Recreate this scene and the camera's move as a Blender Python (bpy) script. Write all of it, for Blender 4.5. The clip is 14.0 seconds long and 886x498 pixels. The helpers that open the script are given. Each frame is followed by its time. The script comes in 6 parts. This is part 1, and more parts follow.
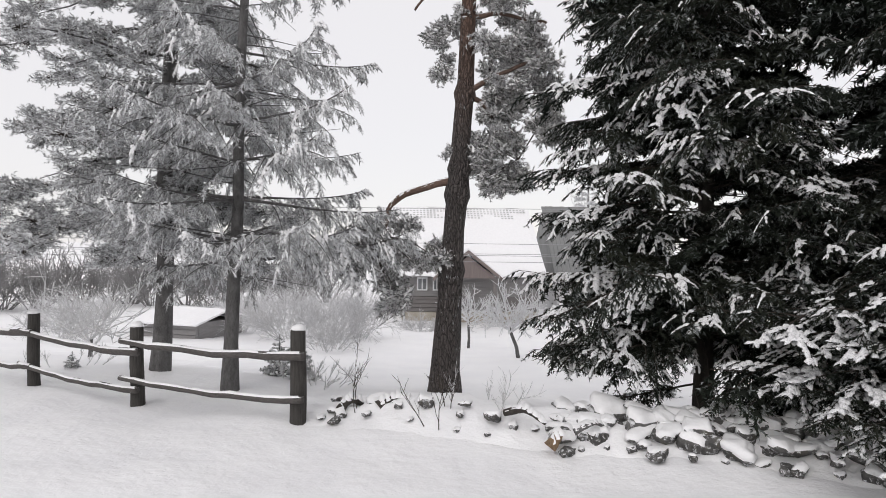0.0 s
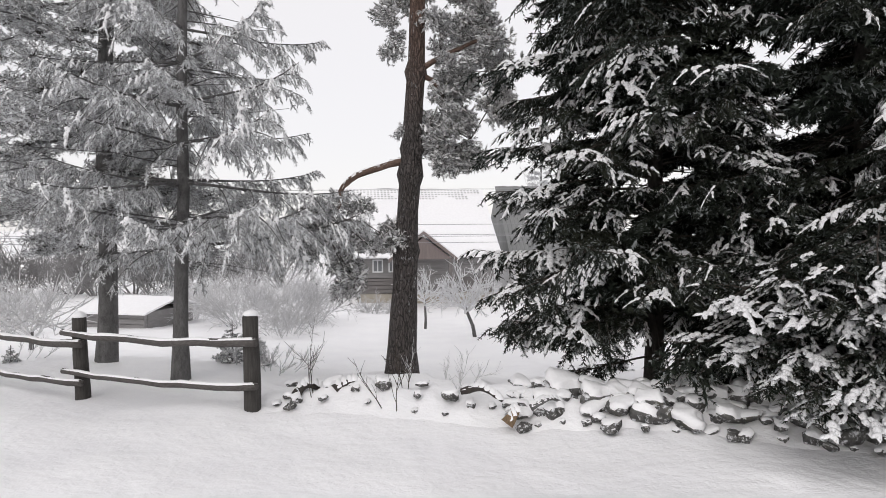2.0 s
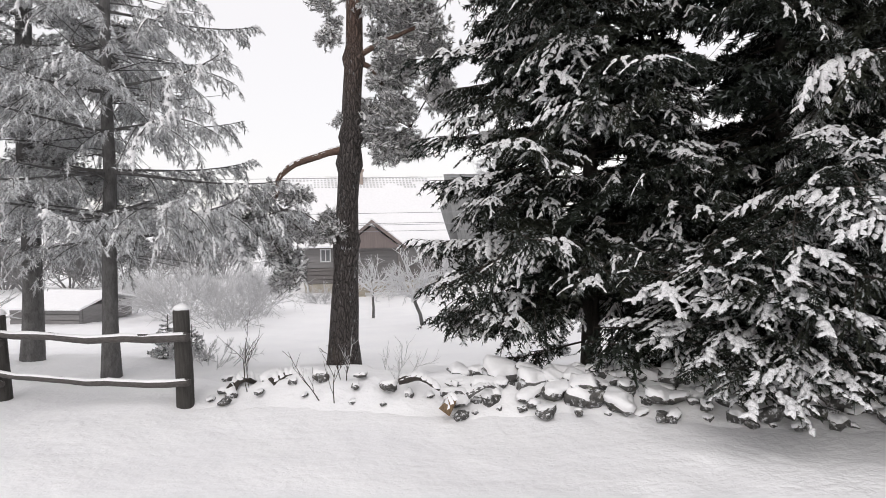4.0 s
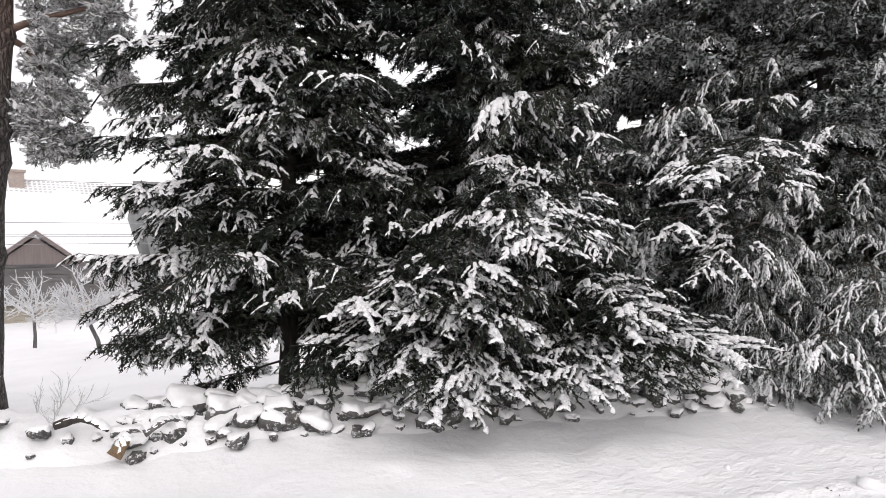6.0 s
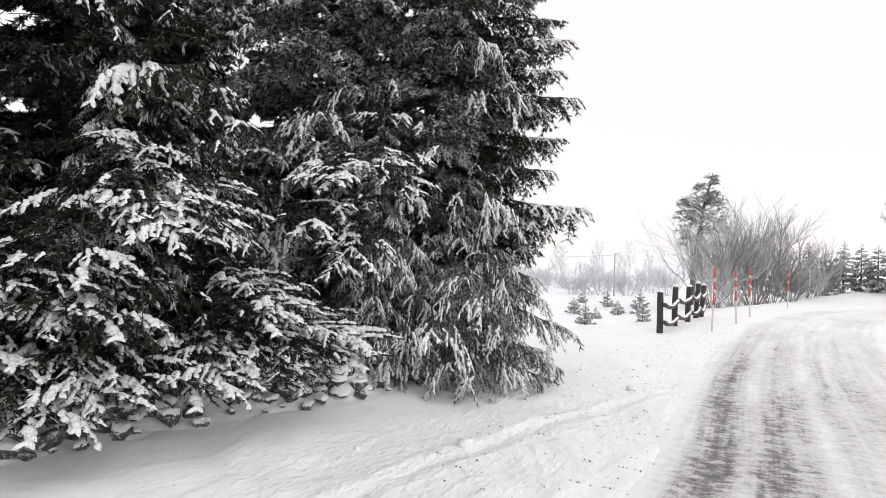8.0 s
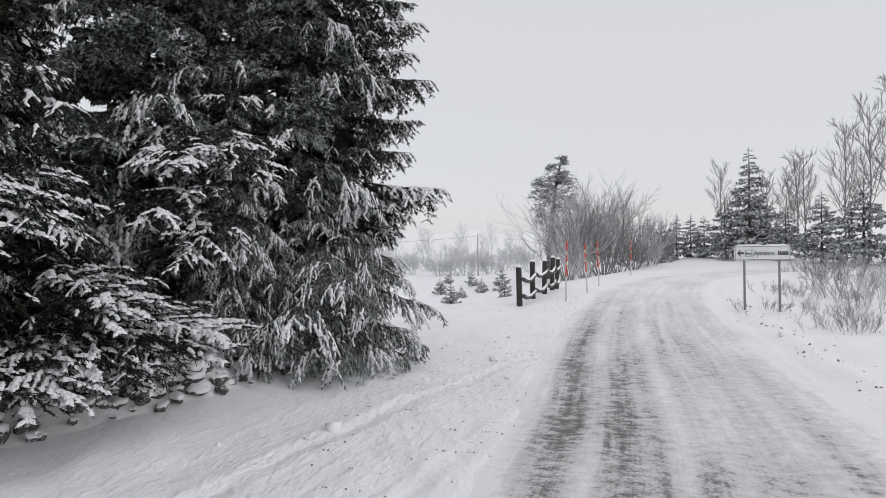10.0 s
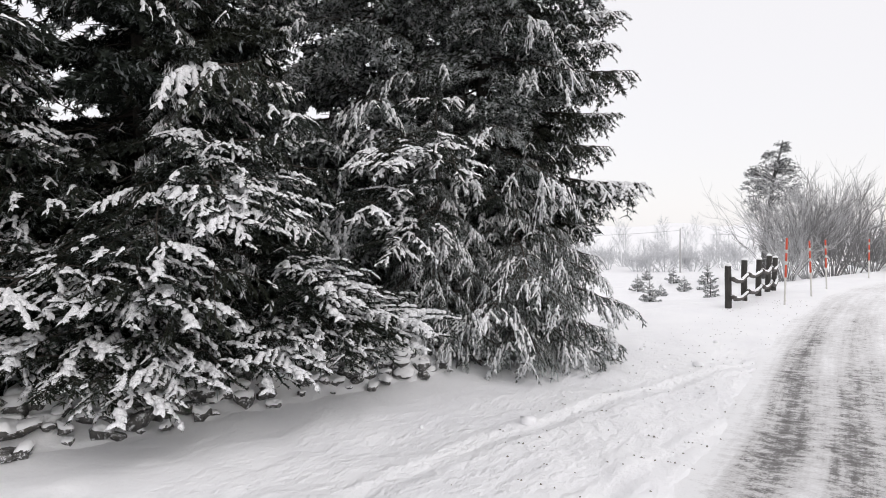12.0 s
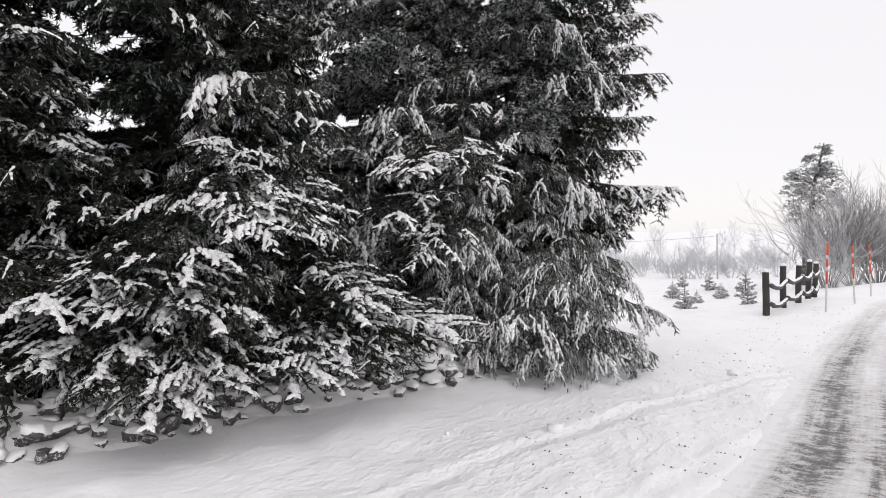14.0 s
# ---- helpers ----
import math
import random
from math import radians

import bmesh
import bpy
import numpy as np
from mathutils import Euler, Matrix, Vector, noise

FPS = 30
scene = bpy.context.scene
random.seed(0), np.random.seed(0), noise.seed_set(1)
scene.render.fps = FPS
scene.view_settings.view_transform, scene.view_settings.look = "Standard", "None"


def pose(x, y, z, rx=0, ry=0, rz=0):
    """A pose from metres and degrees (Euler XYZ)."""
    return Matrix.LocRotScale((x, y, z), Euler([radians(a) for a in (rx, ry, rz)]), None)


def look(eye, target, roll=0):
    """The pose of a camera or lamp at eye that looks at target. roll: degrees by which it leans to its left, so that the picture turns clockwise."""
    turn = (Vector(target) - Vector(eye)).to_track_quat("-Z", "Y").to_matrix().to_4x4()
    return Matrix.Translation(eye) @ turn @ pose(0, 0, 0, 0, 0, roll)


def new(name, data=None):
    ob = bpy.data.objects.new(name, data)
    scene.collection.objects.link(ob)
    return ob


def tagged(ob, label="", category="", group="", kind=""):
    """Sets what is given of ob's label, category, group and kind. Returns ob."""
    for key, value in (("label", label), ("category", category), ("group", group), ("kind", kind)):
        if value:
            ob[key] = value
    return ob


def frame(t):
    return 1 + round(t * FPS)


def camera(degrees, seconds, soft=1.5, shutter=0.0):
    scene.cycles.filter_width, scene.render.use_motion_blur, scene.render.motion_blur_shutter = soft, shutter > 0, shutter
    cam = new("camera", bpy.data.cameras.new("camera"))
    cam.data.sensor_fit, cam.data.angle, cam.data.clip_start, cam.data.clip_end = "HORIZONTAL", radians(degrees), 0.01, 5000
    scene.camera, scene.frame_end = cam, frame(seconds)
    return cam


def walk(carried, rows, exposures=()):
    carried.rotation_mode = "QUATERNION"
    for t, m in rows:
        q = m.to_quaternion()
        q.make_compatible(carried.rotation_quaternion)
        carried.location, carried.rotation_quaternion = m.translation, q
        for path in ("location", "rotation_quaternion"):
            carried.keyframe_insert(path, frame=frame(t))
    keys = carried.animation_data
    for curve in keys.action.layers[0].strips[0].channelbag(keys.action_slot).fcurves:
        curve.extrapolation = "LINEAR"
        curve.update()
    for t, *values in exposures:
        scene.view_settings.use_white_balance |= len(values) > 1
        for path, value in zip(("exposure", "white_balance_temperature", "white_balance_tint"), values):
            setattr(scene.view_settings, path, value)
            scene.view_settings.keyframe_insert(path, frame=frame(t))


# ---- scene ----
cam = camera(70.4, 14.0, soft=0.9)
PATH = [  # seconds, x, y, z, yaw to the right, pitch up, lean
    (0, -0.157, -0.221, 1.837, -4.10, 0.52, 0.80),
    (0.5, -0.152, -0.211, 1.829, -2.87, 0.52, 0.90),
    (1, -0.144, -0.203, 1.835, -1.09, 0.60, 0.70),
    (1.5, -0.146, -0.189, 1.820, -0.52, -0.57, 0.00),
    (2, -0.147, -0.172, 1.826, -0.03, -1.17, -0.40),
    (4.3, 0.015, -0.139, 1.839, 6.12, -2.38, -0.80),
    (4.5, 0.016, -0.113, 1.834, 7.68, -2.29, -0.40),
    (5, 0.090, -0.056, 1.830, 12.01, -1.60, 0.50),
    (5.5, 0.155, -0.026, 1.828, 22.33, -1.12, 0.30),
    (6, 0.160, 0.000, 1.839, 30.54, -1.23, -0.10),
    (6.5, 0.171, 0.055, 1.830, 35.53, -1.75, 0.10),
    (7, 0.124, 0.155, 1.769, 45.57, -2.12, 1.00),
    (7.5, 0.100, 0.247, 1.644, 57.04, -0.40, 1.00),
    (8, 0.148, 0.224, 1.667, 64.40, 0.26, 1.70),
    (8.2, 0.106, 0.224, 1.669, 67.40, -0.11, 1.60),
    (8.7, 0.114, 0.209, 1.661, 73.63, -0.19, 1.23),
    (9.2, 0.132, 0.181, 1.639, 77.25, -0.45, 0.26),
    (9.75, 0.158, 0.153, 1.615, 77.67, -0.76, -0.83),
    (10.3, 0.183, 0.145, 1.608, 73.77, -0.89, -1.20),
    (10.5, 0.223, 0.162, 1.624, 71.49, -0.86, -0.90),
    (11, 0.132, 0.167, 1.648, 65.19, -1.17, -0.70),
    (11.5, 0.124, 0.165, 1.646, 61.49, -1.49, -0.60),
    (12, 0.106, 0.161, 1.651, 58.96, -1.29, -0.60),
    (12.5, 0.094, 0.148, 1.651, 57.04, -1.12, -0.70),
    (13, 0.113, 0.142, 1.644, 56.83, -1.29, -0.70),
    (13.5, 0.110, 0.126, 1.646, 56.29, -1.09, -0.80),
    (14, 0.150, 0.117, 1.639, 56.01, -0.63, -0.80),
]
walk(
    cam,
    [(t, pose(x, y, z, 90 + p, 0, -a) @ pose(0, 0, 0, 0, 0, r)) for t, x, y, z, a, p, r in PATH],
    exposures=[(0, -0.06, 6600, 11), (4.5, 0.08, 6650, 11.5), (5.5, 0.14, 6650, 12), (6.3, 0.42, 6650, 12.5), (7.0, 0.44, 6650, 12), (8.2, 0.07, 6600, 11), (10.3, -0.35, 6350, 10),
               (11.0, -0.25, 6400, 10), (12.0, 0.05, 6550, 11), (14.0, 0.06, 6600, 12)],
)

# ---- overcast light ----
world = bpy.data.worlds.new("winter_sky")
scene.world = world
world.use_nodes = True
wn, wl = world.node_tree.nodes, world.node_tree.links
sky = wn.new("ShaderNodeTexSky")
sky.sky_type = "NISHITA"
sky.sun_disc = False
sky.sun_elevation = radians(24)
sky.sun_rotation = radians(200)
sky_gain = wn.new("ShaderNodeMix")
sky_gain.data_type = "RGBA"
sky_gain.inputs["Factor"].default_value = 0.985
wl.new(sky.outputs[0], sky_gain.inputs["A"])
sky_gain.inputs["B"].default_value = (0.865, 0.853, 0.868, 1)
wl.new(sky_gain.outputs["Result"], wn["Background"].inputs["Color"])
wn["Background"].inputs["Strength"].default_value = 1.0
sun = new("sun", bpy.data.lights.new("sun", "SUN"))
sun.data.energy = 0.7
sun.data.angle = radians(40)
sun.data.color = (1.0, 0.98, 0.96)
sun.matrix_world = look((-6, -14, 14), (0, 0, 0))


# ---- materials ----
def ramp(nt, fac, stops):
    n = nt.nodes.new("ShaderNodeValToRGB")
    el = n.color_ramp.elements
    while len(el) < len(stops):
        el.new(0.5)
    for e, (p, c) in zip(el, stops):
        e.position = p
        e.color = (*c, 1) if len(c) == 3 else c
    nt.links.new(fac, n.inputs[0])
    return n.outputs[0]


def noise_of(nt, coord, scale, detail=4, rough=0.55, stretch=None):
    n = nt.nodes.new("ShaderNodeTexNoise")
    n.inputs["Scale"].default_value = scale
    n.inputs["Detail"].default_value = detail
    n.inputs["Roughness"].default_value = rough
    if stretch:
        m = nt.nodes.new("ShaderNodeMapping")
        m.inputs["Scale"].default_value = stretch
        nt.links.new(coord, m.inputs[0])
        coord = m.outputs[0]
    nt.links.new(coord, n.inputs["Vector"])
    return n.outputs["Fac"]


def mixed(nt, fac, a, b, mode="MIX"):
    n = nt.nodes.new("ShaderNodeMix")
    n.data_type = "RGBA"
    n.blend_type = mode
    for key, v in (("Factor", fac), ("A", a), ("B", b)):
        if isinstance(v, (int, float)):
            n.inputs[key].default_value = v
        elif isinstance(v, tuple):
            n.inputs[key].default_value = (*v, 1)
        else:
            nt.links.new(v, n.inputs[key])
    return n.outputs["Result"]


def arith(nt, op, a, b=0.0, clamp=False):
    n = nt.nodes.new("ShaderNodeMath")
    n.operation = op
    n.use_clamp = clamp
    for i, v in enumerate((a, b)):
        if isinstance(v, (int, float)):
            n.inputs[i].default_value = v
        else:
            nt.links.new(v, n.inputs[i])
    return n.outputs[0]


def material(name, rough=0.7, coords="Object"):
    m = bpy.data.materials.new(name)
    m.use_nodes = True
    nt = m.node_tree
    bsdf = nt.nodes["Principled BSDF"]
    bsdf.inputs["Roughness"].default_value = rough
    tc = nt.nodes.new("ShaderNodeTexCoord")
    return m, nt, bsdf, tc.outputs[coords]


def bump(nt, bsdf, height, strength=0.4, dist=0.02):
    n = nt.nodes.new("ShaderNodeBump")
    n.inputs["Strength"].default_value = strength
    n.inputs["Distance"].default_value = dist
    nt.links.new(height, n.inputs["Height"])
    nt.links.new(n.outputs[0], bsdf.inputs["Normal"])


def grainy(name, a, b, scale=8.0, rough=0.75, bstr=0.4, bdist=0.01, stretch=None, coords="Object", spread=(0.3, 0.7)):
    m, nt, bsdf, co = material(name, rough, coords)
    f = noise_of(nt, co, scale, 6, 0.6, stretch)
    g = noise_of(nt, co, scale * 5.3, 3, 0.6, stretch)
    mixf = arith(nt, "ADD", arith(nt, "MULTIPLY", f, 0.65), arith(nt, "MULTIPLY", g, 0.35))
    nt.links.new(ramp(nt, mixf, [(spread[0], a), (spread[1], b)]), bsdf.inputs["Base Color"])
    bump(nt, bsdf, mixf, bstr, bdist)
    return m


def snow_mat(name, tone=(0.9, 0.9, 0.915), scale=9.0, bstr=0.35, bdist=0.03):
    m, nt, bsdf, co = material(name, 0.55)
    f = noise_of(nt, co, scale, 5, 0.55)
    g = noise_of(nt, co, scale * 14, 3, 0.6)
    low = tuple(c * 0.95 for c in tone)
    nt.links.new(ramp(nt, f, [(0.3, low), (0.65, tone)]), bsdf.inputs["Base Color"])
    h = arith(nt, "ADD", f, arith(nt, "MULTIPLY", g, 0.18))
    bump(nt, bsdf, h, bstr, bdist)
    bsdf.inputs["Specular IOR Level"].default_value = 0.25
    return m


def needle_mat(name, dark, light, frost, frost_share):
    m, nt, bsdf, co = material(name, 0.6)
    geo = nt.nodes.new("ShaderNodeNewGeometry")
    info = nt.nodes.new("ShaderNodeObjectInfo")
    isl = geo.outputs["Random Per Island"]
    base = mixed(nt, isl, dark, light)
    base = mixed(nt, arith(nt, "MULTIPLY", info.outputs["Random"], 0.25), base, (0.045, 0.042, 0.024))
    patch = noise_of(nt, co, 2.2, 3, 0.6)
    wide = arith(nt, "ADD", isl, arith(nt, "MULTIPLY", arith(nt, "SUBTRACT", patch, 0.5), 1.2))
    f = ramp(nt, wide, [(1 - frost_share - 0.08, (0, 0, 0)), (1 - frost_share + 0.08, (1, 1, 1))])
    nt.links.new(mixed(nt, f, base, frost), bsdf.inputs["Base Color"])
    bsdf.inputs["Specular IOR Level"].default_value = 0.2
    return m


SNOW = snow_mat("fresh_snow")
def branch_snow_mat():
    """Powdery snow through which dark needle tips show here and there."""
    m, nt, bsdf, co = material("powder_snow_on_shoots", 0.65)
    f = noise_of(nt, co, 26, 4, 0.6)
    g = noise_of(nt, co, 95, 3, 0.65)
    tips = ramp(nt, arith(nt, "ADD", arith(nt, "MULTIPLY", f, 0.4), arith(nt, "MULTIPLY", g, 0.6)), [(0.33, (0.06, 0.065, 0.058)), (0.41, (0.6, 0.605, 0.615)), (0.52, (0.9, 0.9, 0.915))])
    nt.links.new(tips, bsdf.inputs["Base Color"])
    bump(nt, bsdf, arith(nt, "ADD", f, arith(nt, "MULTIPLY", g, 0.5)), 0.7, 0.012)
    bsdf.inputs["Specular IOR Level"].default_value = 0.2
    return m


SNOW_SHOOT = branch_snow_mat()
SNOW_CAP = snow_mat("snow_on_branches", (0.92, 0.92, 0.93), 30, 0.5, 0.008)
NEEDLE = needle_mat("dark_spruce_needles", (0.005, 0.008, 0.006), (0.018, 0.025, 0.017), (0.25, 0.27, 0.27), 0.14)
NEEDLE_FROST = needle_mat("rimed_spruce_needles", (0.022, 0.03, 0.024), (0.055, 0.065, 0.056), (0.42, 0.44, 0.44), 0.48)
NEEDLE_RIME = needle_mat("hoarfrost_needles", (0.34, 0.346, 0.35), (0.5, 0.506, 0.51), (0.76, 0.77, 0.785), 0.5)
NEEDLE_PINE = needle_mat("frosted_pine_needles", (0.2, 0.208, 0.202), (0.36, 0.37, 0.36), (0.68, 0.67, 0.68), 0.5)
# far needles: mist greying is put into the base and frost colours
NEEDLE_FAR = needle_mat("mist_paled_far_needles", (0.18, 0.192, 0.19), (0.32, 0.335, 0.335), (0.7, 0.71, 0.73), 0.45)
TWIG = grainy("grey_brown_twig_bark", (0.03, 0.024, 0.02), (0.075, 0.06, 0.05), 30, 0.85, 0.4, 0.004)
TWIG_RIME = grainy("rimed_twig_bark", (0.36, 0.355, 0.355), (0.78, 0.785, 0.8), 10, 0.8, 0.3, 0.004)
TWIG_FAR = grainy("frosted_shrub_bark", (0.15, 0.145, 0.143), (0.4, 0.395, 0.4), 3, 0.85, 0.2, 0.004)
TWIG_WHITE = grainy("thick_rime_on_twigs", (0.5, 0.5, 0.51), (0.88, 0.885, 0.9), 6, 0.8, 0.3, 0.004)
# frosted twigs whitened further, with distance haze put into the colour
TWIG_HAZE = grainy("frost_and_haze_white_twigs", (0.62, 0.63, 0.645), (0.82, 0.825, 0.84), 1.5, 0.85, 0.2, 0.004)
BARK = grainy("dark_spruce_bark", (0.02, 0.017, 0.015), (0.07, 0.06, 0.052), 16, 0.9, 0.9, 0.02, (1, 1, 0.35))
BARK_GREY = grainy("frosty_fir_bark", (0.05, 0.048, 0.046), (0.19, 0.185, 0.185), 18, 0.9, 0.8, 0.02, (1, 1, 0.4))
POST_WOOD = grainy("dark_weathered_post_wood", (0.018, 0.016, 0.014), (0.075, 0.07, 0.065), 10, 0.85, 0.6, 0.01, (6, 6, 0.5))
RAIL_WOOD = grainy("grey_weathered_rail_wood", (0.035, 0.03, 0.027), (0.13, 0.12, 0.115), 9, 0.85, 0.6, 0.01, (0.6, 7, 7))
ROTTEN = grainy("pale_rotten_wood", (0.05, 0.035, 0.025), (0.34, 0.23, 0.13), 12, 0.85, 0.7, 0.02, (1, 1, 0.4))
METAL = grainy("galvanised_steel", (0.16, 0.165, 0.17), (0.3, 0.3, 0.31), 14, 0.45, 0.1, 0.002)


def pine_bark_mat():
    m, nt, bsdf, co = material("plated_pine_bark", 0.9)
    vor = nt.nodes.new("ShaderNodeTexVoronoi")
    vor.feature = "DISTANCE_TO_EDGE"
    vor.inputs["Scale"].default_value = 24
    mp = nt.nodes.new("ShaderNodeMapping")
    mp.inputs["Scale"].default_value = (1.2, 1.2, 0.26)
    wob = noise_of(nt, co, 9, 4)
    nt.links.new(mixed(nt, 0.08, co, wob, "ADD"), mp.inputs[0])
    nt.links.new(mp.outputs[0], vor.inputs["Vector"])
    fine = noise_of(nt, co, 40, 4)
    crack = arith(nt, "ADD", arith(nt, "MULTIPLY", vor.outputs["Distance"], 3.0), arith(nt, "MULTIPLY", fine, 0.3))
    low = ramp(nt, crack, [(0.12, (0.014, 0.012, 0.011)), (0.6, (0.12, 0.105, 0.1))])
    up = ramp(nt, crack, [(0.12, (0.06, 0.035, 0.026)), (0.6, (0.2, 0.125, 0.095))])
    sep = nt.nodes.new("ShaderNodeSeparateXYZ")
    nt.links.new(co, sep.inputs[0])
    high = arith(nt, "MULTIPLY", arith(nt, "SUBTRACT", sep.outputs["Z"], 3.3), 0.5, True)
    col = mixed(nt, high, low, up)
    fleck = ramp(nt, noise_of(nt, co, 22, 5, 0.7, (1, 1, 0.5)), [(0.6, (0, 0, 0)), (0.66, (1, 1, 1))])
    thin = mixed(nt, 1.0, fleck, ramp(nt, noise_of(nt, co, 2.3, 3), [(0.42, (0, 0, 0)), (0.62, (0.8, 0.8, 0.8))]), "MULTIPLY")
    nt.links.new(mixed(nt, thin, col, (0.72, 0.73, 0.75)), bsdf.inputs["Base Color"])
    bump(nt, bsdf, crack, 1.0, 0.03)
    return m


PINE_BARK = pine_bark_mat()


def stone_mat():
    m, nt, bsdf, co = material("lichened_field_stone", 0.85)
    f = noise_of(nt, co, 9, 7, 0.65)
    base = ramp(nt, f, [(0.3, (0.03, 0.03, 0.03)), (0.55, (0.11, 0.107, 0.103)), (0.75, (0.22, 0.22, 0.215))])
    moss = ramp(nt, noise_of(nt, co, 4, 3), [(0.58, (0, 0, 0)), (0.7, (0.7, 0.7, 0.7))])
    base = mixed(nt, moss, base, (0.07, 0.065, 0.035))
    dust = ramp(nt, noise_of(nt, co, 14, 6, 0.7), [(0.52, (0, 0, 0)), (0.62, (0.9, 0.9, 0.9))])
    nt.links.new(mixed(nt, dust, base, (0.8, 0.81, 0.83)), bsdf.inputs["Base Color"])
    bump(nt, bsdf, f, 0.8, 0.03)
    return m


STONE = stone_mat()


WORN_AT = 64.0  # metres along the road at which the wheel tracks are worn barest


def road_mat():
    """Packed snow, worn to dark grit in the wheel tracks. UV in metres: across, along."""
    m, nt, bsdf, uv = material("worn_snowy_road", 0.6, "UV")
    sep = nt.nodes.new("ShaderNodeSeparateXYZ")
    nt.links.new(uv, sep.inputs[0])
    x = sep.outputs["X"]
    wear = None
    for centre, width, gain in ((1.1, 0.24, 0.95), (0.52, 0.3, 0.8), (0.0, 0.14, 0.55), (-0.4, 0.28, 0.5), (-0.9, 0.14, 0.45)):
        d = arith(nt, "DIVIDE", arith(nt, "SUBTRACT", x, centre), width)
        bell = arith(nt, "MULTIPLY", arith(nt, "POWER", 2.718, arith(nt, "MULTIPLY", arith(nt, "MULTIPLY", d, d), -1.0)), gain)
        wear = bell if wear is None else arith(nt, "MAXIMUM", wear, bell)
    patch = noise_of(nt, uv, 0.7, 5, 0.65, (1.3, 0.55, 1))
    streak = noise_of(nt, uv, 7, 6, 0.78, (1.0, 1.5, 1))
    fine = noise_of(nt, uv, 45, 5, 0.8, (0.8, 1.6, 1))
    near = arith(nt, "SUBTRACT", 1.0, arith(nt, "MULTIPLY", arith(nt, "SUBTRACT", arith(nt, "ABSOLUTE", arith(nt, "SUBTRACT", sep.outputs["Y"], WORN_AT)), 5.0), 0.09, True))
    wear = arith(nt, "MULTIPLY", wear, near)
    f = arith(nt, "ADD", arith(nt, "MULTIPLY", wear, 0.33), 0.58)
    for tex, gain in ((patch, 0.6), (streak, 0.85), (fine, 0.6)):
        f = arith(nt, "ADD", f, arith(nt, "MULTIPLY", arith(nt, "SUBTRACT", tex, 0.5), gain))
    line = noise_of(nt, uv, 2.2, 5, 0.7, (3.4, 0.1, 1))
    f = arith(nt, "ADD", f, arith(nt, "MULTIPLY", arith(nt, "SUBTRACT", line, 0.5), 0.5))
    rim = arith(nt, "MULTIPLY", arith(nt, "SUBTRACT", arith(nt, "ABSOLUTE", arith(nt, "ADD", x, -0.1)), 1.2), 0.6)
    f = arith(nt, "SUBTRACT", f, arith(nt, "MAXIMUM", rim, 0.0))
    bare = ramp(nt, f, [(0.79, (0, 0, 0)), (0.92, (1, 1, 1))])
    soiled = ramp(nt, f, [(0.46, (0.92, 0.92, 0.93)), (0.8, (0.6, 0.59, 0.59))])
    grit = ramp(nt, fine, [(0.35, (0.045, 0.042, 0.042)), (0.65, (0.24, 0.23, 0.225))])
    nt.links.new(mixed(nt, bare, soiled, grit), bsdf.inputs["Base Color"])
    tread = nt.nodes.new("ShaderNodeTexWave")
    tread.bands_direction = "Y"
    tread.inputs["Scale"].default_value = 7
    tread.inputs["Distortion"].default_value = 2.5
    nt.links.new(uv, tread.inputs["Vector"])
    h = arith(nt, "ADD", arith(nt, "ADD", streak, arith(nt, "MULTIPLY", fine, 0.3)), arith(nt, "MULTIPLY", tread.outputs["Fac"], 0.05))
    h = arith(nt, "ADD", h, arith(nt, "MULTIPLY", noise_of(nt, uv, 9, 4, 0.55), 0.6))
    bump(nt, bsdf, h, 0.5, 0.03)
    return m


ROAD = road_mat()


